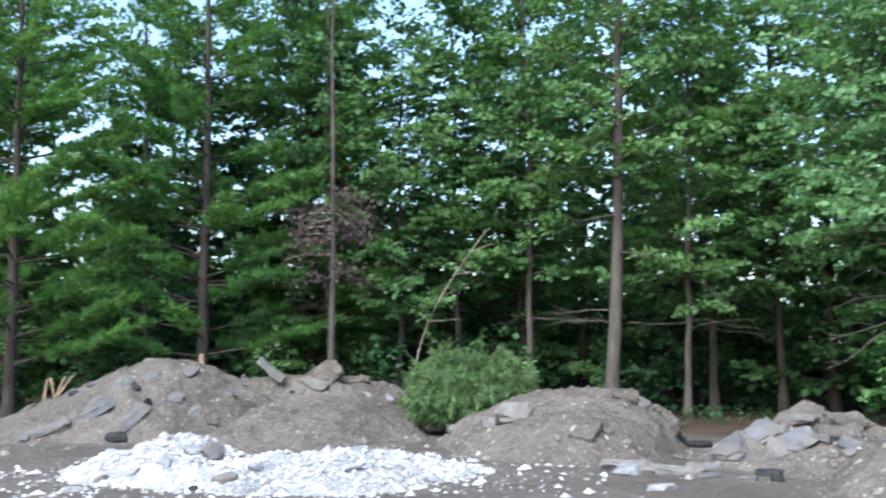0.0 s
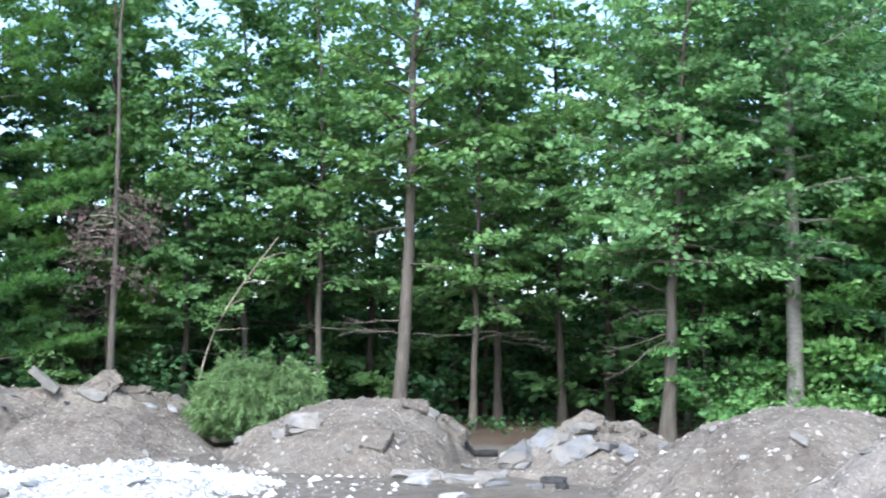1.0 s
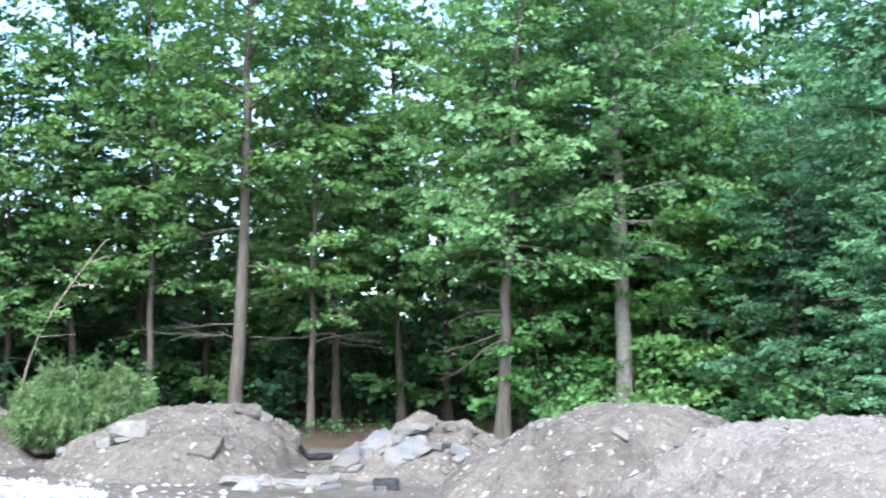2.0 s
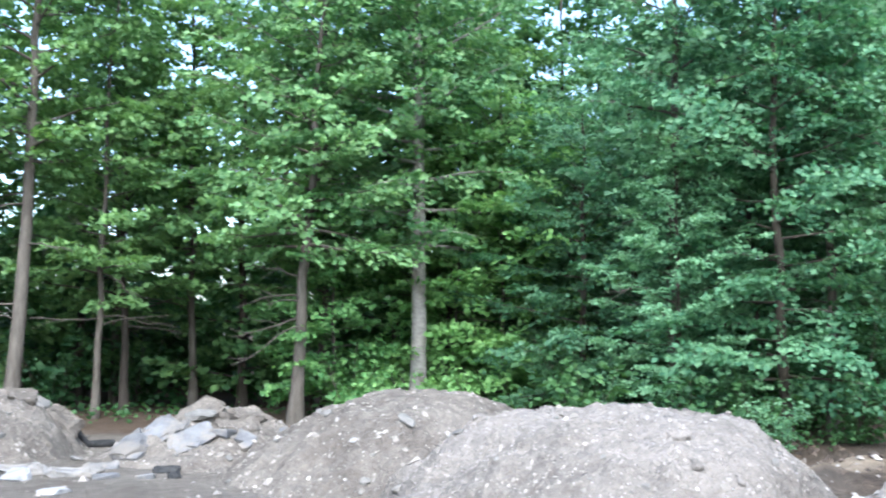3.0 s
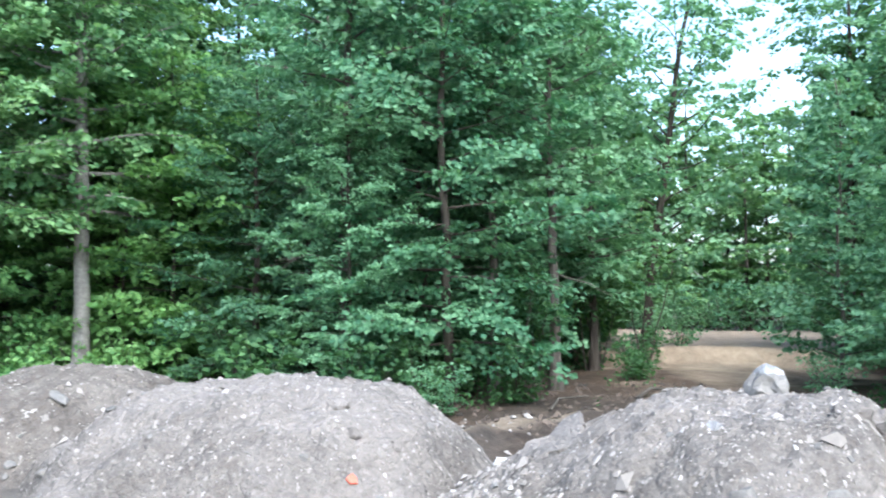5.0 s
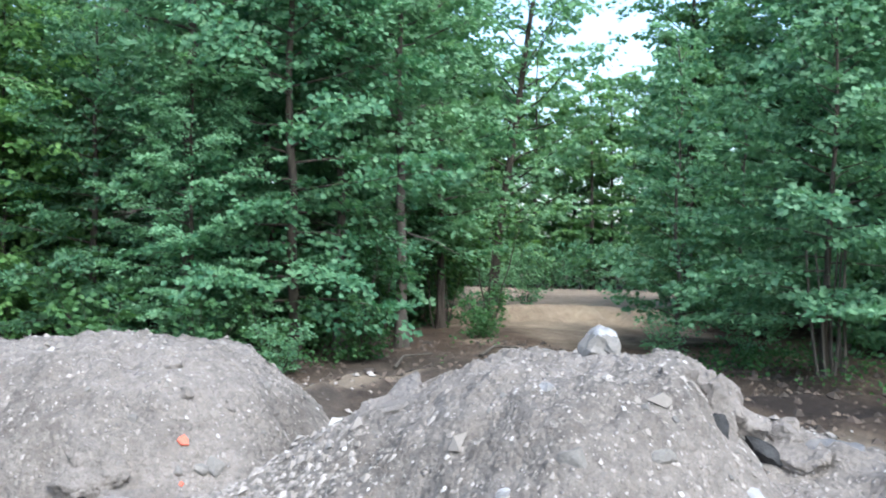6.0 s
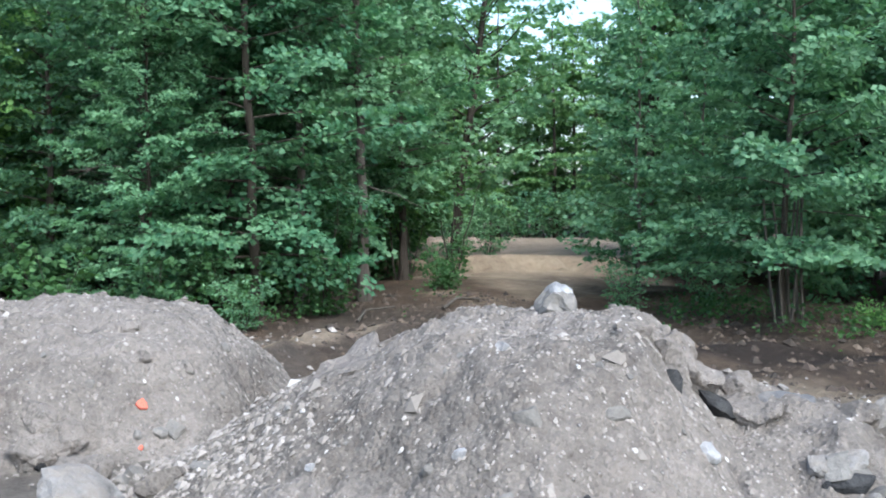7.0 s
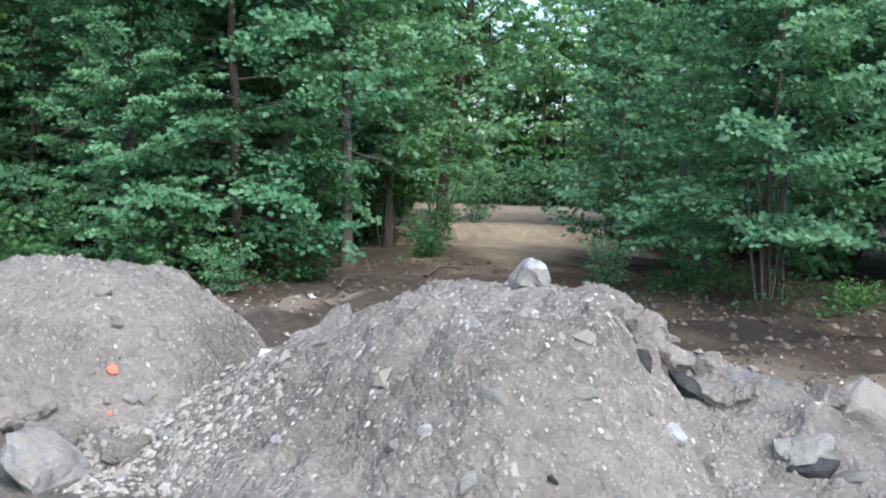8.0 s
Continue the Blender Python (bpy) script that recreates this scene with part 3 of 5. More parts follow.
def shrub(name, seed, height, reach, stems, per_stem, size, leaf_mat, bark_mat, stem_r=0.014, fine=True, low=0.1):
    """Several stems from one root with leaves on short twigs."""
    rng = np.random.RandomState(seed)
    base = new(name)
    at, out = [], []
    for i in range(stems):
        az = i * 2.39996 + rng.uniform(-0.5, 0.5)
        h = height * rng.uniform(0.55, 1.0)
        p = branch_line(rng, np.array([rng.normal(0, 0.06), rng.normal(0, 0.06), -0.08]), az, math.atan2(h, reach * rng.uniform(0.3, 1.0)), math.hypot(h, reach * 0.6), 7, -0.1, 0.12)
        pieces = [tube(p, np.linspace(stem_r, 0.004, 7), 4)]
        for j in range(per_stem):
            s = low + (1 - low) * (j + rng.uniform(0, 1)) / per_stem
            o = np.array([np.interp(s, np.linspace(0, 1, 7), p[:, d]) for d in range(3)])
            a2 = rng.uniform(0, 6.28)
            tl = rng.uniform(0.15, 0.5) * (0.5 + reach / 2)
            tw = branch_line(rng, o, a2, rng.uniform(-0.1, 0.4), tl, 3, -0.1, 0.1)
            if stem_r > 0.018:
                pieces.append(tube(tw, np.array([0.006, 0.004, 0.002]), 3))
            m = rng.randint(6, 12)
            c = o + rng.uniform(0.2, 1.1, m)[:, None] * (tw[-1] - o) + rng.normal(0, 1, (m, 3)) * np.array([0.1, 0.1, 0.05])
            at.append(c)
            out.append(np.tile((tw[-1] - o) / tl, (m, 1)))
        part_of("stem", mesh_of("stem", *merge(pieces), bark_mat, True), base)
    part_of("foliage", mesh_of("foliage", *leaves(rng, np.concatenate(at), np.concatenate(out), size, 0.5, 0.1, fine), leaf_mat), base)
    return base


PLANTED = []


def plant(proto, x, y, turn=0.0, size=1.0, tall=1.0, sink=0.0):
    """The tree itself at first, then copies of it."""
    m = pose(x, y, float(ground_z(x, y)) - sink, 0, 0, turn) @ Matrix.Diagonal((size, size, size * tall, 1))
    if proto in PLANTED:
        ob = copy_thing(proto, Matrix.Identity(4))
        ob.matrix_basis = m
        return ob
    PLANTED.append(proto)
    proto.matrix_basis = m
    return proto


TREES = "trees at the edge of the wood"
# -- the edge of the wood, tree by tree
oak_lean = broadleaf("tree", 101, 12.0, 4.9, 3.0, 34, 11, 34, 0.15, 0.15, M_LEAF, M_BARK_MID, lean=(0.035, 0.0), dead=9, shape="top", twiggy=True, fine=False)
plant(oak_lean, 3.3, 21.8)
tagged(oak_lean, "tall leaning tree with brown-grey bark and dead lower branches", "tree", TREES)
oak_grey = broadleaf("tree", 102, 11.5, 3.5, 3.6, 44, 13, 44, 0.135, 0.175, M_LEAF_OAK, M_BARK_GREY, lean=(-0.01, 0.0), dead=4, shape="top", bend=0.08, rise=(0.0, 0.7), twiggy=True, fine=False, droop=0.25)
plant(oak_grey, 10.55, 19.35)
tagged(oak_grey, "straight young oak with smooth pale grey trunk", "tree", TREES)
oak_fork = broadleaf("tree", 103, 9.0, 3.2, 3.4, 42, 12, 44, 0.135, 0.13, M_LEAF_OAK, M_BARK_MID, lean=(0.06, 0.0), dead=6, shape="top", twiggy=True, fine=False, rise=(-0.08, 0.7), droop=0.25)
plant(oak_fork, 8.0, 19.5)
tagged(oak_fork, "slender crooked oak leaning over the mounds", "tree", TREES)

white_pine = pine("pine_tree", 110, 12.0, 1.3, 3.0, 0.13)
tagged(white_pine, "white pine with level plumes of bright needles", "pine tree", TREES)
plant(white_pine, -5.0, 22.9, 0)
for x, y, turn, size in ((-8.5, 21.6, 130, 0.95), (-10.8, 23.5, 60, 1.05), (-3.2, 26.0, 200, 1.0)):
    plant(white_pine, x, y, turn, size)

maple = broadleaf("tree", 120, 11.0, 2.6, 2.8, 42, 11, 34, 0.15, 0.11, M_LEAF, M_BARK, shape="oval", dead=2, fine=False)
tagged(maple, "full green broadleaf tree with boughs hanging low", "tree", TREES)
maple_cool = broadleaf("tree", 121, 9.2, 0.8, 3.1, 48, 12, 42, 0.13, 0.12, M_LEAF_BLUE, M_BARK, shape="oval", droop=0.3, fine=False, rise=(0.0, 0.75))
tagged(maple_cool, "dense bluish-green maple leafed down to the ground", "tree", TREES)
maple_thin = broadleaf("tree", 122, 11.0, 3.1, 2.2, 32, 9, 28, 0.14, 0.085, M_LEAF, M_BARK_MID, shape="oval", dead=5, fine=False)
tagged(maple_thin, "thin young tree with an open airy crown", "tree", TREES)
for x, y, turn, size in ((0.4, 25.6, 0, 1.05), (-2.5, 24.8, 80, 1.1), (5.0, 22.6, 160, 0.9), (7.6, 24.6, 30, 1.1), (12.8, 22.6, 250, 1.0), (1.9, 24.2, 300, 0.95), (-6.6, 24.6, 10, 1.05)):
    plant(maple_thin, x, y, turn, size)
for x, y, turn, size in ((-1.0, 24.4, 40, 0.75), (5.9, 23.9, 110, 0.85), (2.0, 26.4, 200, 1.05), (9.7, 22.3, 20, 0.95), (12.2, 21.2, 310, 0.8), (-4.0, 27.5, 170, 1.0), (-10.0, 26.0, 90, 1.0), (14.6, 23.5, 60, 1.05)):
    plant(maple, x, y, turn, size)
for x, y, turn, size in ((17.3, 20.4, 0, 0.95), (15.2, 15.0, 120, 0.8), (13.2, 17.6, 20, 0.7), (19.7, 19.0, 70, 0.92), (15.2, 20.3, 150, 0.72), (17.7, 23.0, 40, 1.05), (21.3, 21.6, 100, 1.05)):
    plant(maple_cool, x, y, turn, size)

low_maple = broadleaf("young_tree", 124, 6.2, 0.6, 2.1, 38, 9, 34, 0.125, 0.05, M_LEAF_FRESH, M_BARK_MID, shape="oval", droop=0.25, rise=(-0.05, 0.6), fine=False)
tagged(low_maple, "young tree with bright fresh green layered leaves", "tree", TREES)
for x, y, turn, size in ((9.2, 20.4, 0, 0.8), (11.9, 20.3, 100, 1.05), (12.7, 19.7, 200, 1.1)):
    plant(low_maple, x, y, turn, size)

soft_maple = broadleaf("tree", 126, 9.6, 0.9, 2.7, 52, 13, 44, 0.115, 0.10, M_LEAF_SOFT, M_BARK, shape="oval", droop=0.3, fine=False, rise=(-0.05, 0.8))
tagged(soft_maple, "pale bluish-green maple with soft drooping sprays", "tree", TREES)
for x, y, turn, size in ((13.6, 12.7, 0, 0.95), (12.2, 13.6, 120, 0.5), (18.6, 15.6, 200, 1.0)):
    plant(soft_maple, x, y, turn, size)
bare_maple = broadleaf("tree", 127, 9.5, 4.2, 2.6, 30, 11, 36, 0.13, 0.125, M_LEAF_BLUE, M_BARK_MID, shape="top", droop=0.3, fine=False, dead=5, twiggy=True)
tagged(bare_maple, "maple with a bare brown trunk amid lower leaves", "tree", TREES)
for x, y, turn, size in ((12.5, 14.1, 0, 1.0), (14.9, 12.9, 130, 0.8), (15.9, 12.3, 220, 0.85)):
    plant(bare_maple, x, y, turn, size)

maple_high = broadleaf("tree", 125, 9.8, 2.4, 3.0, 40, 12, 42, 0.13, 0.13, M_LEAF_BLUE, M_BARK, shape="top", droop=0.3, dead=4, fine=False)
tagged(maple_high, "tall cool-green maple with a bare shaded lower trunk", "tree", TREES)
for x, y, turn, size in ((21.6, 18.6, 0, 0.95), (23.4, 17.4, 70, 0.85), (20.2, 16.8, 140, 0.8), (18.2, 18.6, 210, 0.85), (15.6, 18.8, 280, 0.8), (24.8, 18.6, 330, 0.9), (17.2, 14.8, 30, 0.75), (19.6, 14.2, 190, 0.75), (25.6, 11.2, 20, 0.95), (26.6, 9.0, 90, 1.0), (26.4, 6.2, 160, 1.0), (24.5, 3.4, 250, 0.95)):
    plant(maple_high, x, y, turn, size)

# the trees round the far clearing
forked = broadleaf("tree", 130, 10.6, 1.8, 2.7, 40, 10, 26, 0.14, 0.12, M_LEAF_BLUE, M_BARK, lean=(0.09, -0.14), shape="oval", rise=(0.3, 0.9), fine=False)
plant(forked, 23.6, 15.6, 0, 1.05)
tagged(forked, "tall open-crowned tree against the sky by a sandy clearing", "tree", TREES)
sapling = broadleaf("young_tree", 131, 5.6, 0.5, 1.5, 38, 8, 26, 0.11, 0.045, M_LEAF_BLUE, M_BARK_MID, shape="spire", rise=(0.4, 1.0), fine=False)
plant(sapling, 19.3, 8.6)
tagged(sapling, "slim young tree with an upright feathery crown", "tree", TREES)
for x, y, turn, size in ((20.6, 7.9, 70, 0.9), (21.6, 8.6, 200, 0.7)):
    plant(sapling, x, y, turn, size)
round_maple = broadleaf("tree", 132, 7.2, 0.9, 2.6, 48, 12, 38, 0.125, 0.07, M_LEAF_MID, M_BARK, fine=False, shape="oval", rise=(-0.08, 0.8), droop=0.25)
plant(round_maple, 16.6, 5.1, 0, 0.86)
tagged(round_maple, "rounded multi-stemmed maple with layered leafy boughs", "tree", TREES)
rng = np.random.RandomState(7)
for i in range(7):
    p = branch_line(rng, np.array([rng.uniform(-0.28, 0.28), rng.uniform(-0.3, 0.1), -0.1]), rng.uniform(0, 6.28), 1.47, 2.2, 6, 0, 0.03)
    part_of("stem", mesh_of("stem", *tube(p, np.linspace(0.032, 0.018, 6), 6), M_BARK_MID, True), round_maple, "pale slender side stem")
for x, y, turn, size in ((22.6, 4.2, 100, 1.2), (20.9, 1.6, 200, 1.1), (25.5, 6.2, 20, 1.35), (23.5, -1.5, 300, 1.2), (28.5, 9.0, 250, 1.3), (19.8, -3.8, 30, 1.1)):
    ob = plant(round_maple, x, y, turn, size)

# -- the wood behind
back = [broadleaf("tree", 140 + k, 12.0, 0.8 + 0.6 * (k % 3), 3.2, 28, 10, 26, 0.25, 0.14, (M_LEAF, M_LEAF_SHADED, M_LEAF_BLUE, M_LEAF_OAK)[k], M_BARK, fine=False, limb_parts=False, shape="oval") for k in range(4)]
for k, text in enumerate(("broadleaf forest tree standing deep in the wood", "heavy-crowned forest tree, leaves coloured dark for shade", "bluish-green forest tree behind the clearing", "light green tree closing the far end of the clearing")):
    tagged(back[k], text, "tree", "trees of the wood")
rng = np.random.RandomState(21)
spots = []
for row, (dist, gap) in enumerate(((27.5, 3.7), (31, 4.6), (35.5, 5.6), (41, 7.0), (48, 3.5), (55, 5.2))):
    az = -32.0
    while az < 101:
        az += math.degrees(gap / dist) * rng.uniform(0.75, 1.25) * (1.7 if az > 84 or az < -26 else 1)
        d = dist + rng.uniform(-1.4, 1.4)
        x, y = d * math.sin(radians(az)), d * math.cos(radians(az))
        if 56.5 < az < 65.5 and d < 48:
            continue
        if 65 < az and d < 24:
            continue
        if row == 3 and az < 46:
            continue
        if row >= 4 and not 48 < az < 74:
            continue
        spots.append((x, y, az, row))
for k in range(13):
    az, d = 54.5 + k, rng.uniform(47.5, 52)
    spots.append((d * math.sin(radians(az)), d * math.cos(radians(az)), az, 6))
for x, y, az, row in spots:
    k = 3 if row == 6 else 2 if az > 52 and rng.rand() < 0.7 else rng.randint(0, 2)
    tall = rng.uniform(0.85, 1.1) * (0.74 if az > 52 else 0.72 if -7 < az < 9 else 0.66 if az < -15 else 0.85)
    plant(back[k], x, y, rng.uniform(0, 360), tall, rng.uniform(0.95, 1.1))

# -- undergrowth along the edge
under = shrub("shrub", 150, 1.5, 0.9, 7, 8, 0.12, M_LEAF_FRESH, M_BARK_MID)
tagged(under, "fresh green leafy undergrowth shrub at the wood's edge", "shrub", "undergrowth")
under_dark = shrub("shrub", 151, 2.3, 1.3, 8, 10, 0.16, M_LEAF_SHADED, M_BARK, fine=False)
tagged(under_dark, "shrub under the trees, leaf colour darkened for shade", "shrub", "undergrowth")
under_cool = shrub("shrub", 152, 2.6, 1.5, 9, 11, 0.13, M_LEAF_BLUE, M_BARK)
tagged(under_cool, "spreading bluish-green bush beside the dirt track", "shrub", "undergrowth")
slim = shrub("sapling", 153, 2.1, 0.5, 2, 12, 0.12, M_LEAF, M_BARK_MID, 0.02, low=0.35)
tagged(slim, "spindly sapling with a few tiers of leaves", "sapling", "undergrowth")
for x, y, turn, size in ((-7.1, 21.4, 0, 1.0), (-5.6, 22.0, 90, 0.7), (1.6, 21.6, 140, 0.75), (-8.9, 22.4, 200, 1.2), (-3.4, 22.6, 20, 0.9)):
    plant(slim, x, y, turn, size)
for x, y, turn, size in ((9.2, 19.6, 0, 1.0), (10.0, 18.9, 60, 0.9), (10.9, 18.6, 120, 0.85), (11.7, 19.4, 200, 1.1), (9.6, 20.6, 250, 1.3), (11.2, 20.4, 300, 1.35), (-6.2, 21.7, 30, 0.6), (-3.8, 22.4, 80, 0.55), (17.2, 3.9, 10, 0.32), (17.6, 2.7, 60, 0.4), (17.2, 1.6, 200, 0.4), (20.0, 2.6, 140, 0.5), (18.0, 3.0, 260, 0.35), (12.2, 18.6, 300, 0.8)):
    plant(under, x, y, turn, size)
for x, y, turn, size in ((-9.5, 23.0, 0, 1.0), (-6.5, 24.0, 50, 1.1), (-4.0, 24.2, 100, 1.0), (-1.4, 23.7, 150, 0.9), (0.8, 24.0, 200, 1.0), (4.6, 25.0, 250, 1.0), (7.0, 26.5, 300, 1.2), (2.2, 27.0, 10, 1.2), (10.0, 26.0, 60, 1.2), (13.4, 21.0, 110, 1.1), (13.3, 23.5, 170, 1.2), (14.2, 19.2, 40, 0.7), (16.0, 22.6, 220, 1.2), (20.5, 22.0, 280, 1.2), (24.3, 19.4, 340, 1.1), (12.2, 16.4, 30, 0.9), (11.2, 12.3, 300, 0.6), (12.6, 12.2, 10, 0.6), (14.0, 11.6, 80, 0.55), (10.2, 13.4, 80, 0.7), (17.8, 11.9, 20, 0.45), (18.6, 12.4, 200, 0.5), (15.2, 14.0, 20, 0.6), (15.2, 16.4, 80, 1.0), (18.2, 16.0, 130, 1.0), (20.6, 15.4, 180, 0.9), (22.8, 5.8, 10, 1.0), (23.8, 2.8, 60, 1.0), (21.8, 0.2, 110, 1.0)):
    plant(under_dark, x, y, turn, size)
for k in range(12):
    az, d = radians(55 + k), 46.5 + 2.5 * math.sin(k * 2.1)
    plant(under_cool, d * math.sin(az), d * math.cos(az), 40 * k, 1.0)
# added backing: darkened shrubs stand for shade and close the low sky gaps
thicket = shrub("shrub", 155, 4.2, 2.4, 9, 16, 0.30, M_LEAF_SHADED, M_BARK, fine=False, low=0.05)
tagged(thicket, "tall added thicket, coloured dark for the wood's shaded depth", "shrub", "undergrowth")
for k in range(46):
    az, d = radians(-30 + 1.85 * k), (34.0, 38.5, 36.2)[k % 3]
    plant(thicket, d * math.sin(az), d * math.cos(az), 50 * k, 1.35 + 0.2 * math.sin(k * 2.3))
for x, y, turn, size in ((15.9, 18.4, 0, 0.85), (17.7, 17.6, 60, 0.95), (19.2, 16.9, 120, 1.0), (24.6, 15.2, 300, 0.6), (14.6, 18.9, 30, 0.7), (15.2, 15.4, 100, 0.8), (13.4, 14.4, 0, 0.6), (11.9, 11.2, 160, 0.4), (17.6, 8.0, 90, 0.42), (23.2, 15.2, 150, 0.6), (18.6, 7.0, 30, 0.5), (21.4, 5.5, 210, 0.9), (21.5, 2.4, 260, 1.0), (24.0, 8.8, 310, 1.0)):
    plant(under_cool, x, y, turn, size)

thin_stems = shrub("sapling", 154, 3.4, 0.5, 3, 9, 0.13, M_LEAF_SHADED, M_BARK, 0.022, low=0.55)
tagged(thin_stems, "cluster of thin bare stems under leaves darkened for shade", "sapling", "undergrowth")
for x, y, turn, size in ((14.2, 11.7, 20, 0.85), (14.8, 12.0, 110, 0.9), (18.6, 14.6, 0, 1.0), (19.4, 14.2, 70, 1.1), (20.3, 14.6, 160, 1.0), (17.6, 15.2, 220, 0.9), (21.0, 13.8, 300, 1.0), (14.2, 15.6, 40, 1.0), (13.0, 17.4, 100, 1.0)):
    plant(thin_stems, x, y, turn, size)


# ---- stones, slabs and rubble ----
def land_normal(x, y, e=0.08):
    return Vector((float(land_z(x - e, y) - land_z(x + e, y)) / (2 * e), float(land_z(x, y - e) - land_z(x, y + e)) / (2 * e), 1)).normalized()


def stone_arrays(rng, level=2, cuts=9, flat=(1, 1, 1)):
    """A broken stone: a ball with random flat faces struck off."""
    bm = bmesh.new()
    bmesh.ops.create_icosphere(bm, subdivisions=level, radius=0.6)
    v = np.array([p.co[:] for p in bm.verts])
    f = np.array([[p.index for p in q.verts] for q in bm.faces])
    bm.free()
    for i in range(cuts):
        n = rng.normal(0, 1, 3)
        n /= np.linalg.norm(n)
        over = np.clip(v @ n - rng.uniform(0.30, 0.47), 0, None)
        v = v - over[:, None] * n
    v = v + rng.normal(0, 0.012, v.shape)
    return v * np.array(flat), f


def slab_arrays(rng, thick=0.2):
    """A snapped-off plate: uneven outline, worn rims, a slightly dished top."""
    n = rng.randint(5, 9)
    an = np.sort(np.linspace(0, 2 * math.pi, n, endpoint=False) + rng.uniform(-0.3, 0.3, n))
    r = 0.5 * rng.uniform(0.5, 1.12, n)
    ring = np.stack([np.cos(an) * r, np.sin(an) * r * rng.uniform(0.6, 0.85)], 1)
    rows = []
    for k, zz in ((0.82, -0.5), (0.98, -0.38), (1.0, 0.25), (0.95, 0.46), (0.6, 0.5)):
        rows.append(np.concatenate([ring * (k + rng.uniform(-0.03, 0.03, (n, 1))), np.full((n, 1), zz * thick) + rng.normal(0, 0.012, (n, 1))], 1))
    v = np.concatenate(rows + [np.array([[0, 0, -0.5 * thick], [0, 0, 0.48 * thick]])])
    f = []
    for i in range(4):
        for j in range(n):
            a, b, c, d = i * n + j, i * n + (j + 1) % n, (i + 1) * n + (j + 1) % n, (i + 1) * n + j
            f += [(a, b, c), (a, c, d)]
    for j in range(n):
        f += [(5 * n, (j + 1) % n, j), (5 * n + 1, 4 * n + j, 4 * n + (j + 1) % n)]
    return v, np.array(f)


rng = np.random.RandomState(40)
STONES = [stone_arrays(rng, 2, 10, (1, rng.uniform(0.7, 0.95), rng.uniform(0.55, 0.8))) for k in range(6)]
SLABS = [slab_arrays(rng, rng.uniform(0.10, 0.24)) for k in range(6)]
FLATS = [stone_arrays(rng, 2, 14, (1, rng.uniform(0.6, 0.85), rng.uniform(0.22, 0.36))) for k in range(6)]
SHAPES = {}


def shape(kind, k, mat):
    key = (kind, k, mat.name)
    if key not in SHAPES:
        SHAPES[key] = mesh_of(kind, *{"stone": STONES, "slab": SLABS, "flat": FLATS}[kind][k], mat)
    return SHAPES[key]


def lay(name, mesh_kind, mat, spots, label, category, group, bury=0.4, lie=0.8):
    """Stones or slabs lying in the slope at the spots (x, y, width)."""
    for x, y, w in spots:
        ob = new(name, shape(mesh_kind, rng.randint(0, 6), mat))
        n = (land_normal(x, y) * lie + Vector((0, 0, 1 - lie)) + Vector(rng.normal(0, 0.14 if lie < 1 else 0.06, 3))).normalized()
        turn = n.to_track_quat("Z", "Y").to_matrix().to_4x4() @ pose(0, 0, 0, 0, 0, rng.uniform(0, 360))
        thick = w * {"stone": 0.34, "slab": 0.12, "flat": 0.2}[mesh_kind]
        ob.matrix_world = Matrix.Translation((x, y, float(land_z(x, y)) + thick * (0.5 - bury))) @ turn @ Matrix.Scale(w, 4)
        tagged(ob, label, category, group)


white_spots = [(6.26, 3.5, 0.1), (5.57, 3.35, 0.09), (5.44, 4.3, 0.07), (6.72, 2.41, 0.16), (5.03, 5.15, 0.09), (5.45, 11.32, 0.09), (2.26, 13.63, 0.63), (2.43, 12.35, 0.41), (-1.03, 21.48, 0.44), (-1.43, 20.88, 0.32), (-3.15, 13.92, 0.37), (-3.3, 13.13, 0.35), (-2.19, 12.87, 0.27), (-1.66, 13.37, 0.25), (-1.06, 12.65, 0.29), (-0.53, 12.47, 0.26), (-0.16, 12.69, 0.24), (-3.67, 13.02, 0.31), (-4.09, 12.31, 0.34)]
lay("stone", "stone", M_WHITE, [q for q in white_spots if q[2] < 0.2], "chalky white broken stone lying on grey earth", "stone", "white stones")
lay("concrete_plate", "flat", M_WHITE, [q for q in white_spots if q[2] >= 0.2], "whitish broken concrete slab lying flat on rubble", "slab", "white slabs", 0.2)
lay("stone", "stone", M_BOULDER, [(5.49, 3.51, 0.09), (5.81, 3.05, 0.17), (6.22, 2.73, 0.15), (5.58, 2.76, 0.06), (5.32, 5.86, 0.17), (6.18, 6.27, 0.19), (5.46, 5.22, 0.16), (6.06, 6.31, 0.12), (5.57, 6.03, 0.16), (5.92, 6.38, 0.09), (7.39, 2.32, 0.11), (1.51, 14.76, 0.17), (-1.2, 16.98, 0.19), (0.14, 17.33, 0.23), (-3.98, 12.96, 0.21)], "rounded grey fieldstone half sunk in the earth", "stone", "fieldstones")
crust_spots = [(6.62, 4.87, 0.67), (5.5, 4.01, 0.43), (5.41, 6.8, 0.41), (1.92, 14.72, 0.57), (3.99, 18.6, 0.39), (4.99, 14.67, 0.56), (-3.81, 18.22, 0.38), (-3.7, 20.6, 0.4)]
lay("rock_plate", "flat", M_GRIT, [q for q in crust_spots if q[1] < 10], "rounded slab of packed grey earth and stones", "slab", "crusted slabs", 0.5, 1.0)
lay("rock_plate", "slab", M_MOUND, [q for q in crust_spots if q[1] >= 10], "earth-crusted slab tilted out of the mound", "slab", "crusted slabs", 0.4, 1.0)
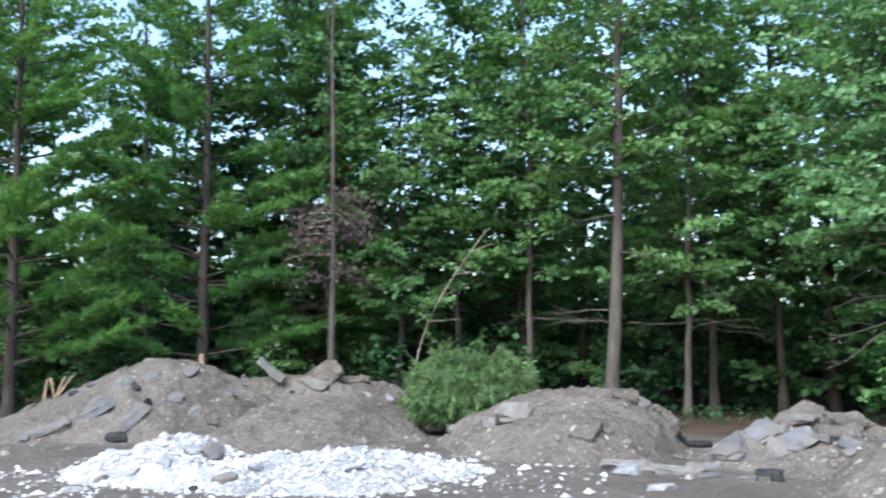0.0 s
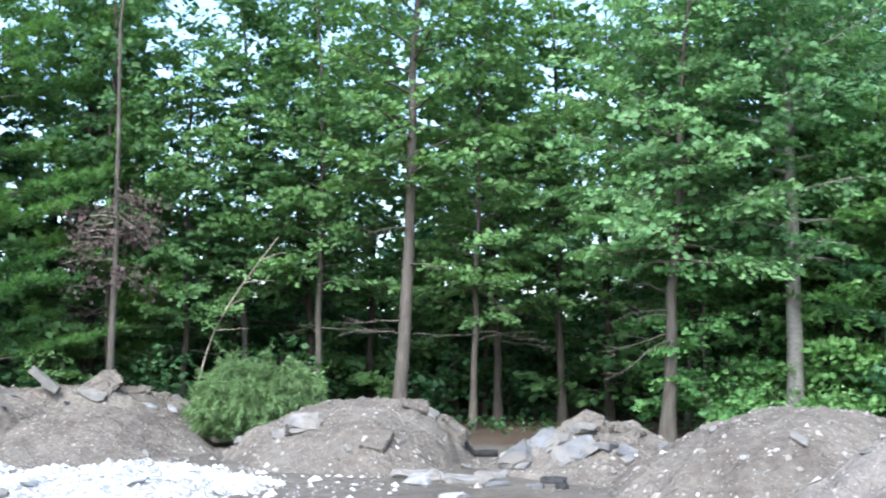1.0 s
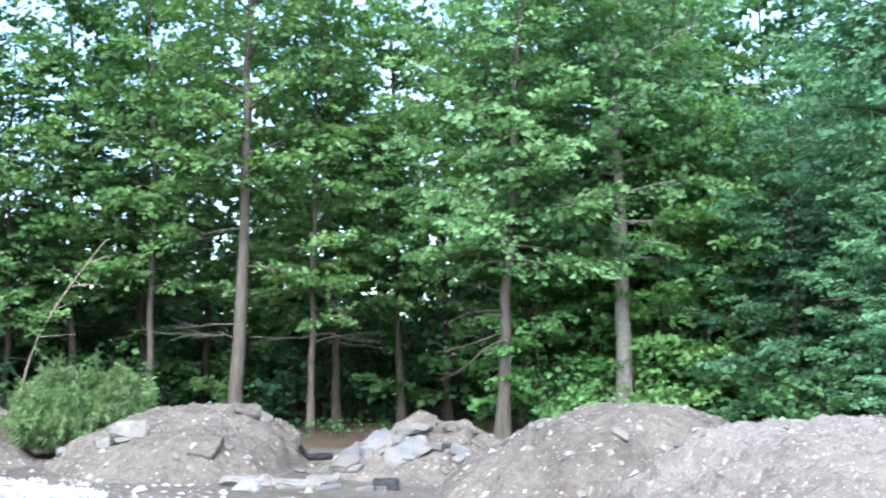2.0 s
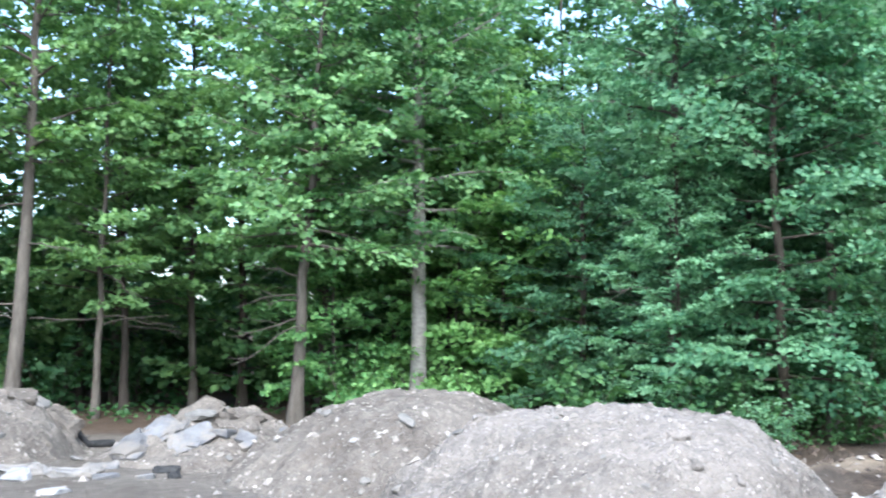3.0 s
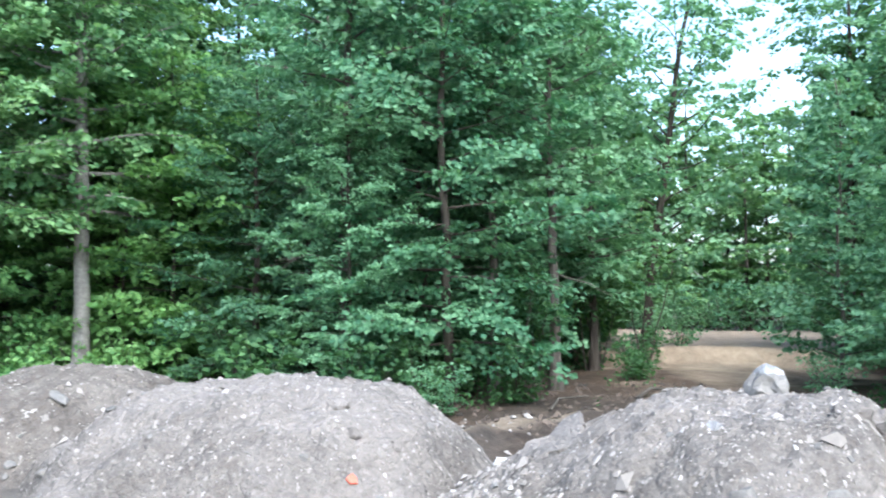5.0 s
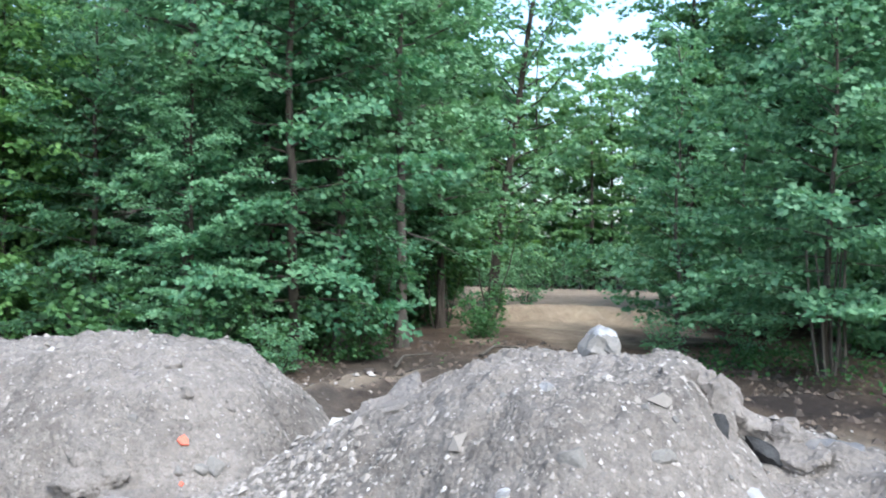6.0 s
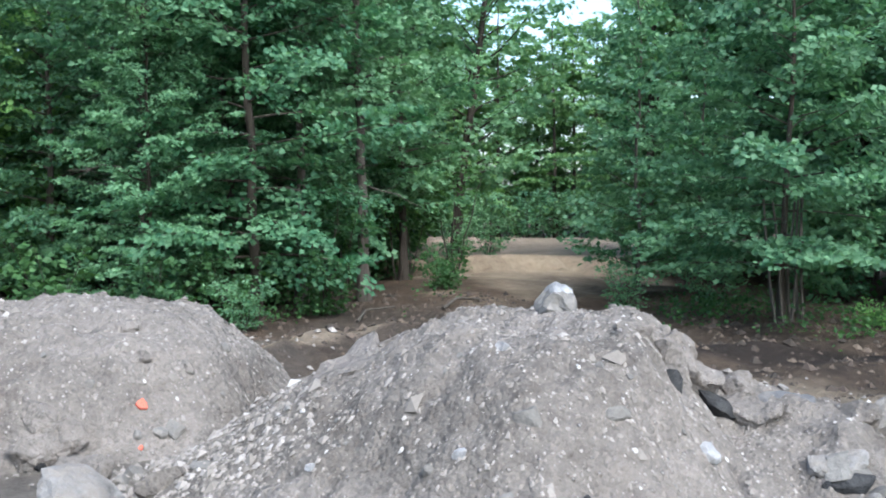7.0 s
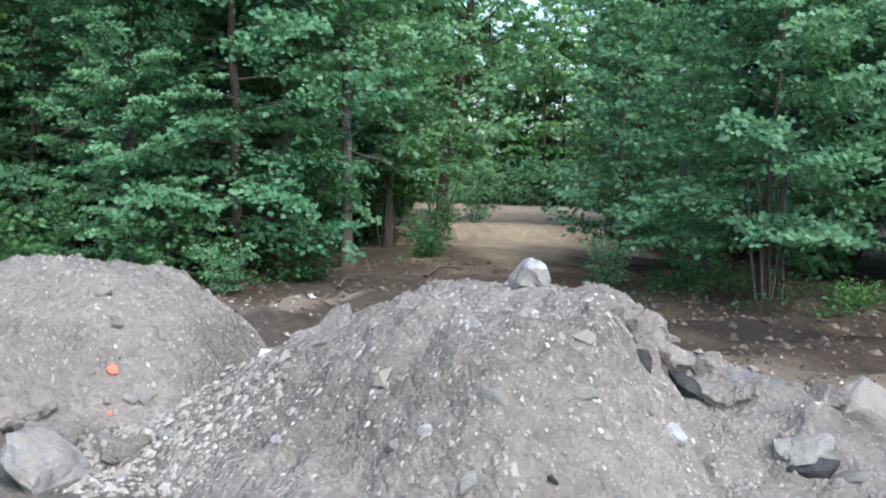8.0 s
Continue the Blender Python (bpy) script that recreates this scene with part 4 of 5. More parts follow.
lay("concrete_chunk", "flat", M_CONCRETE, [(5.45, 2.98, 0.18), (7.13, 1.75, 0.33), (7.09, 1.52, 0.21), (5.99, 11.12, 0.29), (5.26, 8.69, 0.14), (0.98, 15.83, 0.56), (0.77, 15.97, 0.21), (3.12, 17.17, 0.38), (3.21, 15.15, 0.27), (4.66, 14.58, 0.48), (-2.4, 20.96, 0.7)], "pale broken chunk of concrete with sharp edges", "concrete chunk", "concrete chunks", 0.1)
lay("asphalt_plate", "slab", M_SLATE, [(3.19, 13.34, 0.39), (3.85, 14.66, 0.41), (3.62, 13.04, 0.34), (-4.32, 18.98, 0.45), (-0.95, 22.11, 0.43), (-2.89, 14.03, 0.47), (-2.4, 12.27, 0.41)], "blue-grey broken asphalt slab lying on the slope", "asphalt slab", "asphalt slabs", 0.3, 1.0)
# asphalt lumps; several only blacken shaded gaps between and under slabs
lay("asphalt_lump", "stone", M_TAR_GAP, [(5.77, 2.68, 0.08), (7.12, 1.69, 0.14), (5.31, 6.68, 0.21), (3.92, 12.95, 0.2), (-5.18, 17.54, 0.34), (-5.11, 18.34, 0.16), (-4.85, 18.17, 0.19), (-6.26, 18.7, 0.19), (-2.82, 20.7, 0.14), (-2.72, 12.17, 0.14)], "black lump of asphalt, some standing for shaded gaps", "asphalt lump", "asphalt lumps")
lay("earth_clod", "stone", M_GRIT, [(7.37, 2.73, 0.22), (7.38, 2.82, 0.19), (7.56, 2.53, 0.26), (5.53, 6.32, 0.23), (5.28, 5.46, 0.41), (6.25, 6.69, 0.13), (6.51, 6.48, 0.12), (6.39, 7.03, 0.2), (7.6, 3.04, 0.15), (7.8, 3.0, 0.2), (12.58, 4.88, 0.29), (7.44, 2.69, 0.19), (7.47, 2.64, 0.15), (7.6, 2.6, 0.17), (7.54, 2.44, 0.2), (7.26, 2.82, 0.18), (7.3, 2.73, 0.17), (7.13, 2.85, 0.13), (7.64, 2.52, 0.17)], "crumbling grey-brown clod of packed earth", "clod", "earth clods")
lay("painted_stone", "slab", M_PAINT, [(6.04, 6.48, 0.14), (5.89, 6.32, 0.06)], "small stone sprayed with bright orange paint", "stone", "painted stones", 0.1)

# the pale boulder standing on the crest of the near mound
v, f = stone_arrays(np.random.RandomState(3), 3, 6, (0.34, 0.30, 0.23))
v[:, :2] *= 1.0 - 1.0 * (v[:, 2:3] + 0.05)
v += 0.028 * np.stack([vnoise(v[:, 1] * 14, v[:, 2] * 14, 1), vnoise(v[:, 0] * 14, v[:, 2] * 14, 2), vnoise(v[:, 0] * 14, v[:, 1] * 14, 3)], 1)
top = v[f][:, :, 2].mean(1) > 0.06


def only(v, f):
    used, g = np.unique(f, return_inverse=True)
    return v[used], g.reshape(-1, 3)


boulder = new("boulder", mesh_of("boulder", *only(v, f[~top]), M_BOULDER))
boulder.location = (7.44, 3.77, float(land_z(7.44, 3.77)) + 0.05)
tagged(boulder, "blunt grey boulder with a chalky white top", "boulder")
part_of("white_cap", mesh_of("white_cap", *only(v, f[top]), M_WHITE), boulder, "chalky white crust")

# the large tilted slab at the foot of the gravelly mounds, and the squared block on the shelf
v, f = stone_arrays(np.random.RandomState(8), 3, 16, (1.0, 0.8, 0.42))
for (x, y), size, tilt, text in (((4.76, 5.53), 0.62, (34, -8, 30), "large pale concrete slab tilted up from the rubble"), ((7.94, 1.64), 0.5, (62, 10, -30), "squared pale concrete block on the rubble shelf")):
    ob = new("concrete_chunk", mesh_of("concrete_chunk", v * np.array([1, 1.25, 1]), f, M_PALE))
    ob.matrix_world = pose(x, y, float(land_z(x, y)) + 0.06, *tilt) @ Matrix.Scale(size, 4)
    tagged(ob, text, "concrete chunk", "concrete chunks")

# thick broken plates and crusts of packed earth, set in the slopes at their own tilt
def crust_arrays(r, long, wide, thick):
    """A snapped plate: squarish body, struck corners, rough faces."""
    v, f = stone_arrays(r, 4, 0)
    v = v / 0.6
    v = np.sign(v) * np.abs(v) ** 0.42
    for k in range(9):
        n = r.normal(0, 1, 3) * np.array([1, 1, 0.35])
        n /= np.linalg.norm(n)
        v = v - np.clip(v @ n - r.uniform(0.72, 1.05), 0, None)[:, None] * n
    v = v * np.array([long, wide, thick]) * 0.5
    rough = 0.14 * min(wide, 2.5 * thick)
    for k, (amp, fr) in enumerate(((1.0, 5.0), (0.5, 13.0), (0.3, 31.0))):
        v = v + amp * rough * np.stack([vnoise(v[:, 1] * fr + v[:, 2] * fr, v[:, 2] * fr + 9, k), vnoise(v[:, 0] * fr + v[:, 2] * fr, v[:, 2] * fr, k + 5), vnoise(v[:, 0] * fr, v[:, 1] * fr + v[:, 2] * fr, k + 9)], 1) * np.array([1, 1, 0.6])
    return v, f


def set_plate(name, at, along, facing, dims, mat, label, category, group, seed):
    """A plate with its middle at a point, its length along one way and its broad face another."""
    n = Vector(facing).normalized()
    a = Vector(along)
    a = (a - n * a.dot(n)).normalized()
    ob = new(name, mesh_of(name, *crust_arrays(np.random.RandomState(seed), *dims), mat))
    ob.matrix_world = Matrix.Translation(Vector(at) - n * 0.03) @ Matrix((a, n.cross(a), n)).transposed().to_4x4()
    return tagged(ob, label, category, group)


CRUST = ("packed slab of grey earth broken from the mound's flank", "earth crust", "crusted slabs")
for k, (at, along, facing, dims) in enumerate((
        ((6.52, 4.72, 0.76), (0.2, -0.9, 0.42), (-0.35, 0.25, 0.9), (0.86, 0.50, 0.17)),
        ((6.86, 2.92, 0.80), (-0.30, -0.2, -0.9), (-0.72, -0.60, 0.36), (0.60, 0.34, 0.22)),
        ((7.04, 2.76, 0.78), (-0.1, -0.1, -1.0), (-0.6, -0.7, 0.3), (0.44, 0.22, 0.16)),
        ((7.16, 2.78, 0.86), (0.2, -0.3, -0.9), (-0.7, -0.5, 0.5), (0.34, 0.24, 0.18)),
        ((7.30, 2.70, 0.72), (0.3, -0.8, -0.5), (-0.4, -0.5, 0.8), (0.34, 0.22, 0.20)),
        ((7.44, 2.42, 0.50), (0.2, -0.9, -0.25), (-0.5, -0.2, 0.85), (0.44, 0.36, 0.26)),
        ((7.74, 1.98, 0.42), (0.2, -0.9, -0.25), (-0.4, 0.1, 0.9), (0.60, 0.44, 0.26)),
        ((5.47, 3.86, 0.24), (0.3, -0.9, 0.25), (-0.6, -0.1, 0.75), (0.52, 0.36, 0.16)),
        ((5.38, 6.70, 0.20), (-0.8, 0.6, -0.1), (-0.5, -0.4, 0.8), (0.55, 0.34, 0.16)),
        ((5.10, 5.95, 0.10), (-0.5, 0.8, 0.0), (-0.5, -0.4, 0.8), (0.40, 0.30, 0.22)))):
    set_plate("rock_plate", at, along, facing, dims, M_GRIT, *CRUST, 300 + k)
# black lumps that stand in for shade in crevices and under a slab
for k, (at, along, facing, dims) in enumerate((
        ((6.90, 2.68, 0.70), (-0.1, -0.1, -1.0), (-0.6, -0.7, 0.3), (0.26, 0.14, 0.12)),
        ((7.26, 2.56, 0.58), (0.1, -0.6, -0.6), (-0.6, -0.4, 0.6), (0.30, 0.13, 0.13)),
        ((7.06, 1.70, 0.24), (0.4, -0.9, 0.0), (-0.5, -0.2, 0.8), (0.30, 0.16, 0.12)),
        ((3.95, 13.42, 0.05), (0.9, -0.3, 0.0), (-0.1, -0.5, 0.8), (0.34, 0.16, 0.10)))):
    set_plate("asphalt_lump", at, along, facing, dims, M_TAR_GAP, "black lump standing in for the shade of a crevice", "asphalt lump", "asphalt lumps", 330 + k)
for k, (at, along, facing, dims) in enumerate((
        ((7.52, 2.20, 0.54), (0.3, -0.9, -0.2), (-0.65, -0.35, 0.7), (0.36, 0.30, 0.07)),
        ((4.08, 14.55, 0.42), (0.85, 0.0, 0.5), (-0.42, -0.5, 0.75), (0.80, 0.46, 0.09)),
        ((4.42, 14.12, 0.35), (0.85, -0.2, 0.4), (-0.40, -0.55, 0.75), (0.66, 0.40, 0.09)),
        ((3.70, 14.40, 0.26), (0.9, 0.2, 0.25), (-0.3, -0.4, 0.87), (0.60, 0.42, 0.10)),
        ((3.30, 14.10, 0.05), (0.9, -0.4, 0.1), (-0.1, -0.3, 0.95), (0.45, 0.30, 0.12)),
        ((-5.52, 18.36, 0.84), (0.8, 0.2, 0.4), (-0.25, -0.55, 0.78), (0.85, 0.55, 0.09)),
        ((-5.85, 17.98, 0.54), (0.8, 0.2, 0.4), (-0.25, -0.55, 0.78), (1.00, 0.70, 0.09)),
        ((-5.22, 17.80, 0.38), (0.6, 0.3, 0.6), (-0.15, -0.62, 0.75), (1.00, 0.60, 0.09)),
        ((-4.63, 18.34, 0.70), (0.9, 0.0, -0.1), (0.0, -0.6, 0.78), (0.65, 0.42, 0.08)),
        ((-4.22, 18.30, 0.54), (0.9, 0.1, -0.2), (0.1, -0.6, 0.78), (0.55, 0.36, 0.08)),
        ((-6.36, 17.70, 0.24), (0.9, 0.0, 0.3), (-0.3, -0.4, 0.85), (0.85, 0.45, 0.12)),
        ((-5.08, 18.64, 0.98), (0.9, 0.2, 0.2), (-0.1, -0.5, 0.85), (0.70, 0.35, 0.08)))):
    set_plate("asphalt_plate", at, along, facing, dims, M_SLATE, "dusty blue-grey asphalt plate bedded in the slope", "asphalt slab", "asphalt slabs", 350 + k)
for k, (at, along, facing, dims) in enumerate((
        ((4.80, 14.68, 0.66), (0.9, 0.1, 0.3), (-0.3, -0.5, 0.8), (0.70, 0.45, 0.14)),
        ((5.42, 14.62, 0.56), (0.9, 0.2, 0.0), (0.1, -0.4, 0.9), (0.60, 0.40, 0.22)),
        ((5.10, 14.15, 0.48), (0.9, -0.2, 0.1), (-0.1, -0.6, 0.8), (0.60, 0.40, 0.12)),
        ((-2.35, 21.15, 0.84), (0.9, 0.1, 0.45), (-0.3, -0.7, 0.6), (0.95, 0.60, 0.30)),
        ((-1.05, 21.80, 0.58), (0.8, 0.0, -0.5), (0.2, -0.6, 0.7), (0.75, 0.45, 0.14)),
        ((-1.75, 21.60, 0.80), (0.9, 0.0, 0.1), (0.0, -0.6, 0.8), (0.60, 0.40, 0.22)),
        ((3.35, 16.85, 0.42), (0.6, -0.3, -0.7), (0.4, -0.5, 0.75), (0.70, 0.50, 0.20)),
        ((2.75, 16.70, 0.78), (0.9, 0.0, -0.2), (0.1, -0.5, 0.85), (0.50, 0.40, 0.18)))):
    set_plate("rock_plate", at, along, facing, dims, M_MOUND, "earth-crusted slab jutting from the tipped heap", "slab", "crusted slabs", 380 + k)
for k, (at, along, facing, dims) in enumerate((
        ((1.00, 15.84, 0.58), (0.9, 0.0, -0.2), (0.0, -0.7, 0.7), (0.52, 0.40, 0.30)),
        ((0.72, 16.00, 0.44), (0.9, 0.0, 0.3), (0.0, -0.6, 0.8), (0.36, 0.22, 0.16)),
        ((2.36, 14.00, 0.06), (0.95, -0.1, 0.0), (0.0, -0.25, 0.95), (0.80, 0.40, 0.16)),
        ((2.90, 13.62, 0.05), (0.95, -0.2, 0.0), (0.0, -0.25, 0.95), (0.70, 0.36, 0.13)),
        ((7.14, 1.78, 0.34), (0.4, -0.9, -0.1), (-0.5, -0.1, 0.85), (0.34, 0.22, 0.09)))):
    set_plate("concrete_plate", at, along, facing, dims, M_PALE, "whitish broken concrete plate with sharp edges", "concrete slab", "white slabs", 400 + k)

# small plates shed over the slab mound and the slab heap
spots = []
while len(spots) < 34:
    m = MOUNDS[0] if len(spots) < 14 else MOUNDS[4]
    x, y = m[1] + rng.uniform(-2.2, 1.6), m[2] + rng.uniform(-2.0, 0.6)
    if float(mound_h(m, np.array(x), np.array(y))) > 0.08:
        spots.append((x, y, rng.uniform(0.16, 0.45)))
lay("asphalt_plate", "slab", M_SLATE, spots, "small blue-grey plate of broken asphalt", "asphalt slab", "asphalt slabs", 0.3, 0.9)

# stones too many to name: middling ones as things, the small ones as gravel
for m, count in zip(MOUNDS, (26, 24, 20, 30, 26, 24, 44, 56, 30, 20, 24)):
    spots = []
    pale = m[0].startswith("white")
    while len(spots) < count:
        u, w = rng.uniform(-1, 1, 2) * max(m[4:8])
        x, y = m[1] + u, m[2] + w
        if 0.03 < float(mound_h(m, np.array(x), np.array(y))):
            spots.append((x, y, float(np.clip(rng.lognormal(-3.0 if m[2] < 10 else -2.5, 0.45), 0.03, 0.25))))
    k = count * 2 // 3
    lay("stone", "stone", M_WHITE if pale else M_BOULDER, spots[:k], "loose angular white stone in the rubble" if pale else "loose angular grey stone on the mound", "stone", "loose stones")
    lay("stone", "slab", M_WHITE if pale else M_CONCRETE, spots[k:], "flat flake of white broken concrete" if pale else "flat pale flake of broken concrete", "stone", "loose stones", 0.2)


def gravel(name, centre, reach, count, small, large, mat, label, inside=None, seed=1):
    """Uncounted small stones strewn over the land: eight-sided, each of its own size and turn."""
    r = np.random.RandomState(seed)
    x, y = centre[0] + r.uniform(-reach, reach, count * 3), centre[1] + r.uniform(-reach, reach, count * 3)
    ok = inside(x, y)
    x, y = x[ok][:count], y[ok][:count]
    n = len(x)
    s = np.clip(small * r.lognormal(0, 0.6, n), small * 0.5, large)
    base = np.array([(1, 0, 0), (-1, 0, 0), (0, 1, 0), (0, -1, 0), (0, 0, 1), (0, 0, -1)], float)
    v = base[None] * r.uniform(0.65, 1.1, (n, 6, 1)) * np.array([1, 0.85, 0.65]) + r.normal(0, 0.09, (n, 6, 3)) * np.array([1, 1, 0.4])
    a = r.uniform(0, 6.28, n)
    c, q = np.cos(a)[:, None], np.sin(a)[:, None]
    v = np.stack([v[..., 0] * c - v[..., 1] * q, v[..., 0] * q + v[..., 1] * c, v[..., 2]], -1) * s[:, None, None] * 0.5
    e = 0.2
    slope_x, slope_y = (land_z(x + e, y) - land_z(x - e, y)) / (2 * e), (land_z(x, y + e) - land_z(x, y - e)) / (2 * e)
    v[..., 2] += np.clip(slope_x, -0.8, 0.8)[:, None] * v[..., 0] + np.clip(slope_y, -0.8, 0.8)[:, None] * v[..., 1]
    v += np.stack([x - centre[0], y - centre[1], land_z(x, y) + s * 0.02], -1)[:, None]
    tri = np.array([(0, 2, 4), (2, 1, 4), (1, 3, 4), (3, 0, 4), (2, 0, 5), (1, 2, 5), (3, 1, 5), (0, 3, 5)])
    f = (np.arange(n)[:, None, None] * 6 + tri[None]).reshape(-1, 3)
    ob = new(name, mesh_of(name, v.reshape(-1, 3), f, mat))
    ob.location = (centre[0], centre[1], 0)
    return tagged(ob, label, "gravel", kind="stuff")


for k, (m, count) in enumerate(zip(MOUNDS, (900, 900, 600, 1500, 900, 1500, 8000, 12000, 3000, 1600, 2400))):
    pale = m[0].startswith("white")
    gravel("rubble" if pale else "gravel", (m[1], m[2]), max(m[4:8]), count, 0.05 if pale else 0.015 if m[2] < 10 else 0.024, 0.22 if pale else 0.055 if m[2] < 10 else 0.11, M_CHIPS if pale else M_GRAVEL,
           "crushed white concrete chips covering the heap" if pale else "loose grey gravel strewn over the mound", lambda x, y, m=m: mound_h(m, x, y) > -0.03, 60 + k)
gravel("gravel", (2.0, 12.5), 10.0, 3500, 0.045, 0.18, M_GRAVEL, "scattered grey stones on the bare yard", lambda x, y: (np.hypot(x, y) > 5) & (y < 18) & (x > -9), 80)
gravel("rubble", (-2.2, 13.2), 4.2, 900, 0.05, 0.2, M_CHIPS, "white concrete chips strewn round the heap", lambda x, y: (np.hypot((x + 2.2) / 4.2, (y - 13.4) / 2.6) < 1 + 0.3 * vnoise(x * 1.5, y * 1.5, 6)) & (y < 16.2), 82)
gravel("gravel", (5.47, 5.39), 1.2, 1500, 0.035, 0.13, M_GRAVEL, "coarse stones gathered between two mounds", lambda x, y: np.hypot(x - 5.47, y - 5.39) < 0.85, 81)

gravel("soil_clods", (14.0, 4.6), 6.0, 2600, 0.06, 0.22, M_SOILCLOD, "dark crumbs of turned soil on the track", lambda x, y: (np.hypot((x - 14) / 6, (y - 4.6) / 4) < 1) & (x > 9.4), 83)
gravel("soil_clods", (13.5, 10.5), 4.5, 1500, 0.06, 0.25, M_SOILCLOD, "dark crumbs of turned soil beside the wood", lambda x, y: (np.hypot((x - 13.5) / 4.5, (y - 10.5) / 3) < 1) & (x > 8.8), 84)

# ---- wood and brush about the piles ----
def rod(name, points, radii, mat, label, category, sides=7, group=""):
    ob = new(name, mesh_of(name, *tube(points, radii, sides), mat, True))
    return tagged(ob, label, category, group)


def box_arrays(l, w, h, rng, jag=0.02):
    x = np.array([-l / 2, -l / 6, l / 6, l / 2])
    ring = np.array([(-w / 2, -h * 0.4), (-w * 0.4, -h / 2), (w * 0.4, -h / 2), (w / 2, -h * 0.4), (w / 2, h * 0.4), (w * 0.4, h / 2), (-w * 0.4, h / 2), (-w / 2, h * 0.4)])
    v = np.concatenate([np.concatenate([np.full((8, 1), xx), ring], 1) + rng.normal(0, jag * w, (8, 3)) for xx in x])
    f = [(i * 8 + j, i * 8 + (j + 1) % 8, (i + 1) * 8 + (j + 1) % 8, (i + 1) * 8 + j) for i in range(3) for j in range(8)]
    f += [(0, 1, 6, 7), (1, 2, 5, 6), (2, 3, 4, 5), (31, 30, 25, 24), (30, 29, 26, 25), (29, 28, 27, 26)]
    return v, np.array(f)


beam = new("concrete_post", mesh_of("concrete_post", *box_arrays(0.62, 0.15, 0.15, rng, 0.05), M_CONCRETE))
beam.matrix_world = pose(-3.25, 20.9, float(land_z(-3.25, 20.9)) + 0.28, 0, 38, -12)
tagged(beam, "broken concrete post sticking out of the ridge", "post")
for x, tilt in ((-6.95, 8), (-6.82, -12), (-6.7, 22), (-6.6, 35)):
    stake = new("wooden_stake", mesh_of("wooden_stake", *box_arrays(0.42, 0.045, 0.03, rng, 0.1), M_STAKE))
    stake.matrix_world = pose(x, 19.3, float(land_z(x, 19.3)) + 0.16, 0, 90 + tilt, 0)
    tagged(stake, "splintered pale wooden stake stuck in earth", "stake", "splintered stakes")
stub = new("wooden_stake", mesh_of("wooden_stake", *box_arrays(0.34, 0.09, 0.08, rng, 0.1), M_STAKE))
stub.matrix_world = pose(-4.42, 20.2, float(land_z(-4.42, 20.2)) + 0.1, 0, 84, 10)
tagged(stub, "short weathered wooden stub on the mound", "stake", "splintered stakes")
p = np.array([(3.55, 17.2, 0.62), (3.75, 17.15, 0.50), (3.95, 17.1, 0.30), (4.15, 17.1, 0.08)])
p[:, 2] = [float(land_z(a, b)) + 0.05 for a, b, _ in p]
rod("rubber_hose", p, np.array([0.06, 0.065, 0.065, 0.06]), M_TAR_GAP, "thick black hose end hanging from the mound", "hose", 9)
for pts, r in (([(16.6, 1.4, 0.06), (16.9, 2.2, 0.12), (17.3, 3.0, 0.08), (17.5, 3.9, 0.05)], 0.03), ([(15.4, 2.2, 0.05), (16.0, 2.5, 0.10), (16.7, 2.5, 0.06)], 0.02), ([(13.6, 10.6, 0.04), (14.3, 11.0, 0.10), (15.2, 11.1, 0.05)], 0.03), ([(15.6, 10.4, 0.04), (16.3, 10.6, 0.12), (16.9, 10.5, 0.05)], 0.035)):
    pts = np.array(pts)
    pts[:, 2] += [float(land_z(a, b)) for a, b, _ in pts]
    rod("fallen_branch", pts, np.linspace(r, r * 0.5, len(pts)), M_BARK_MID, "weathered fallen branch lying on churned soil", "branch", 6, "fallen branches")
an = np.linspace(0, 2 * math.pi, 18, endpoint=False)
ring = lambda r, z, k: np.stack([np.cos(an) * r * (1 + k * np.sin(5 * an)), np.sin(an) * r * (1 + k * np.sin(5 * an)), np.full(18, z)], 1)
sv = np.concatenate([ring(0.30, -0.1, 0.2), ring(0.22, 0.08, 0.12), ring(0.19, 0.3, 0.06), ring(0.17, 0.33, 0.05), ring(0.02, 0.32, 0)])
sf = np.array([(i * 18 + j, i * 18 + (j + 1) % 18, (i + 1) * 18 + (j + 1) % 18, (i + 1) * 18 + j) for i in range(4) for j in range(18)])
stump = new("tree_stump", mesh_of("tree_stump", sv, sf, M_BARK_MID, True))
stump.location = (16.3, 2.9, float(ground_z(16.3, 2.9)))
tagged(stump, "weathered cut stump at the edge of the track", "stump")


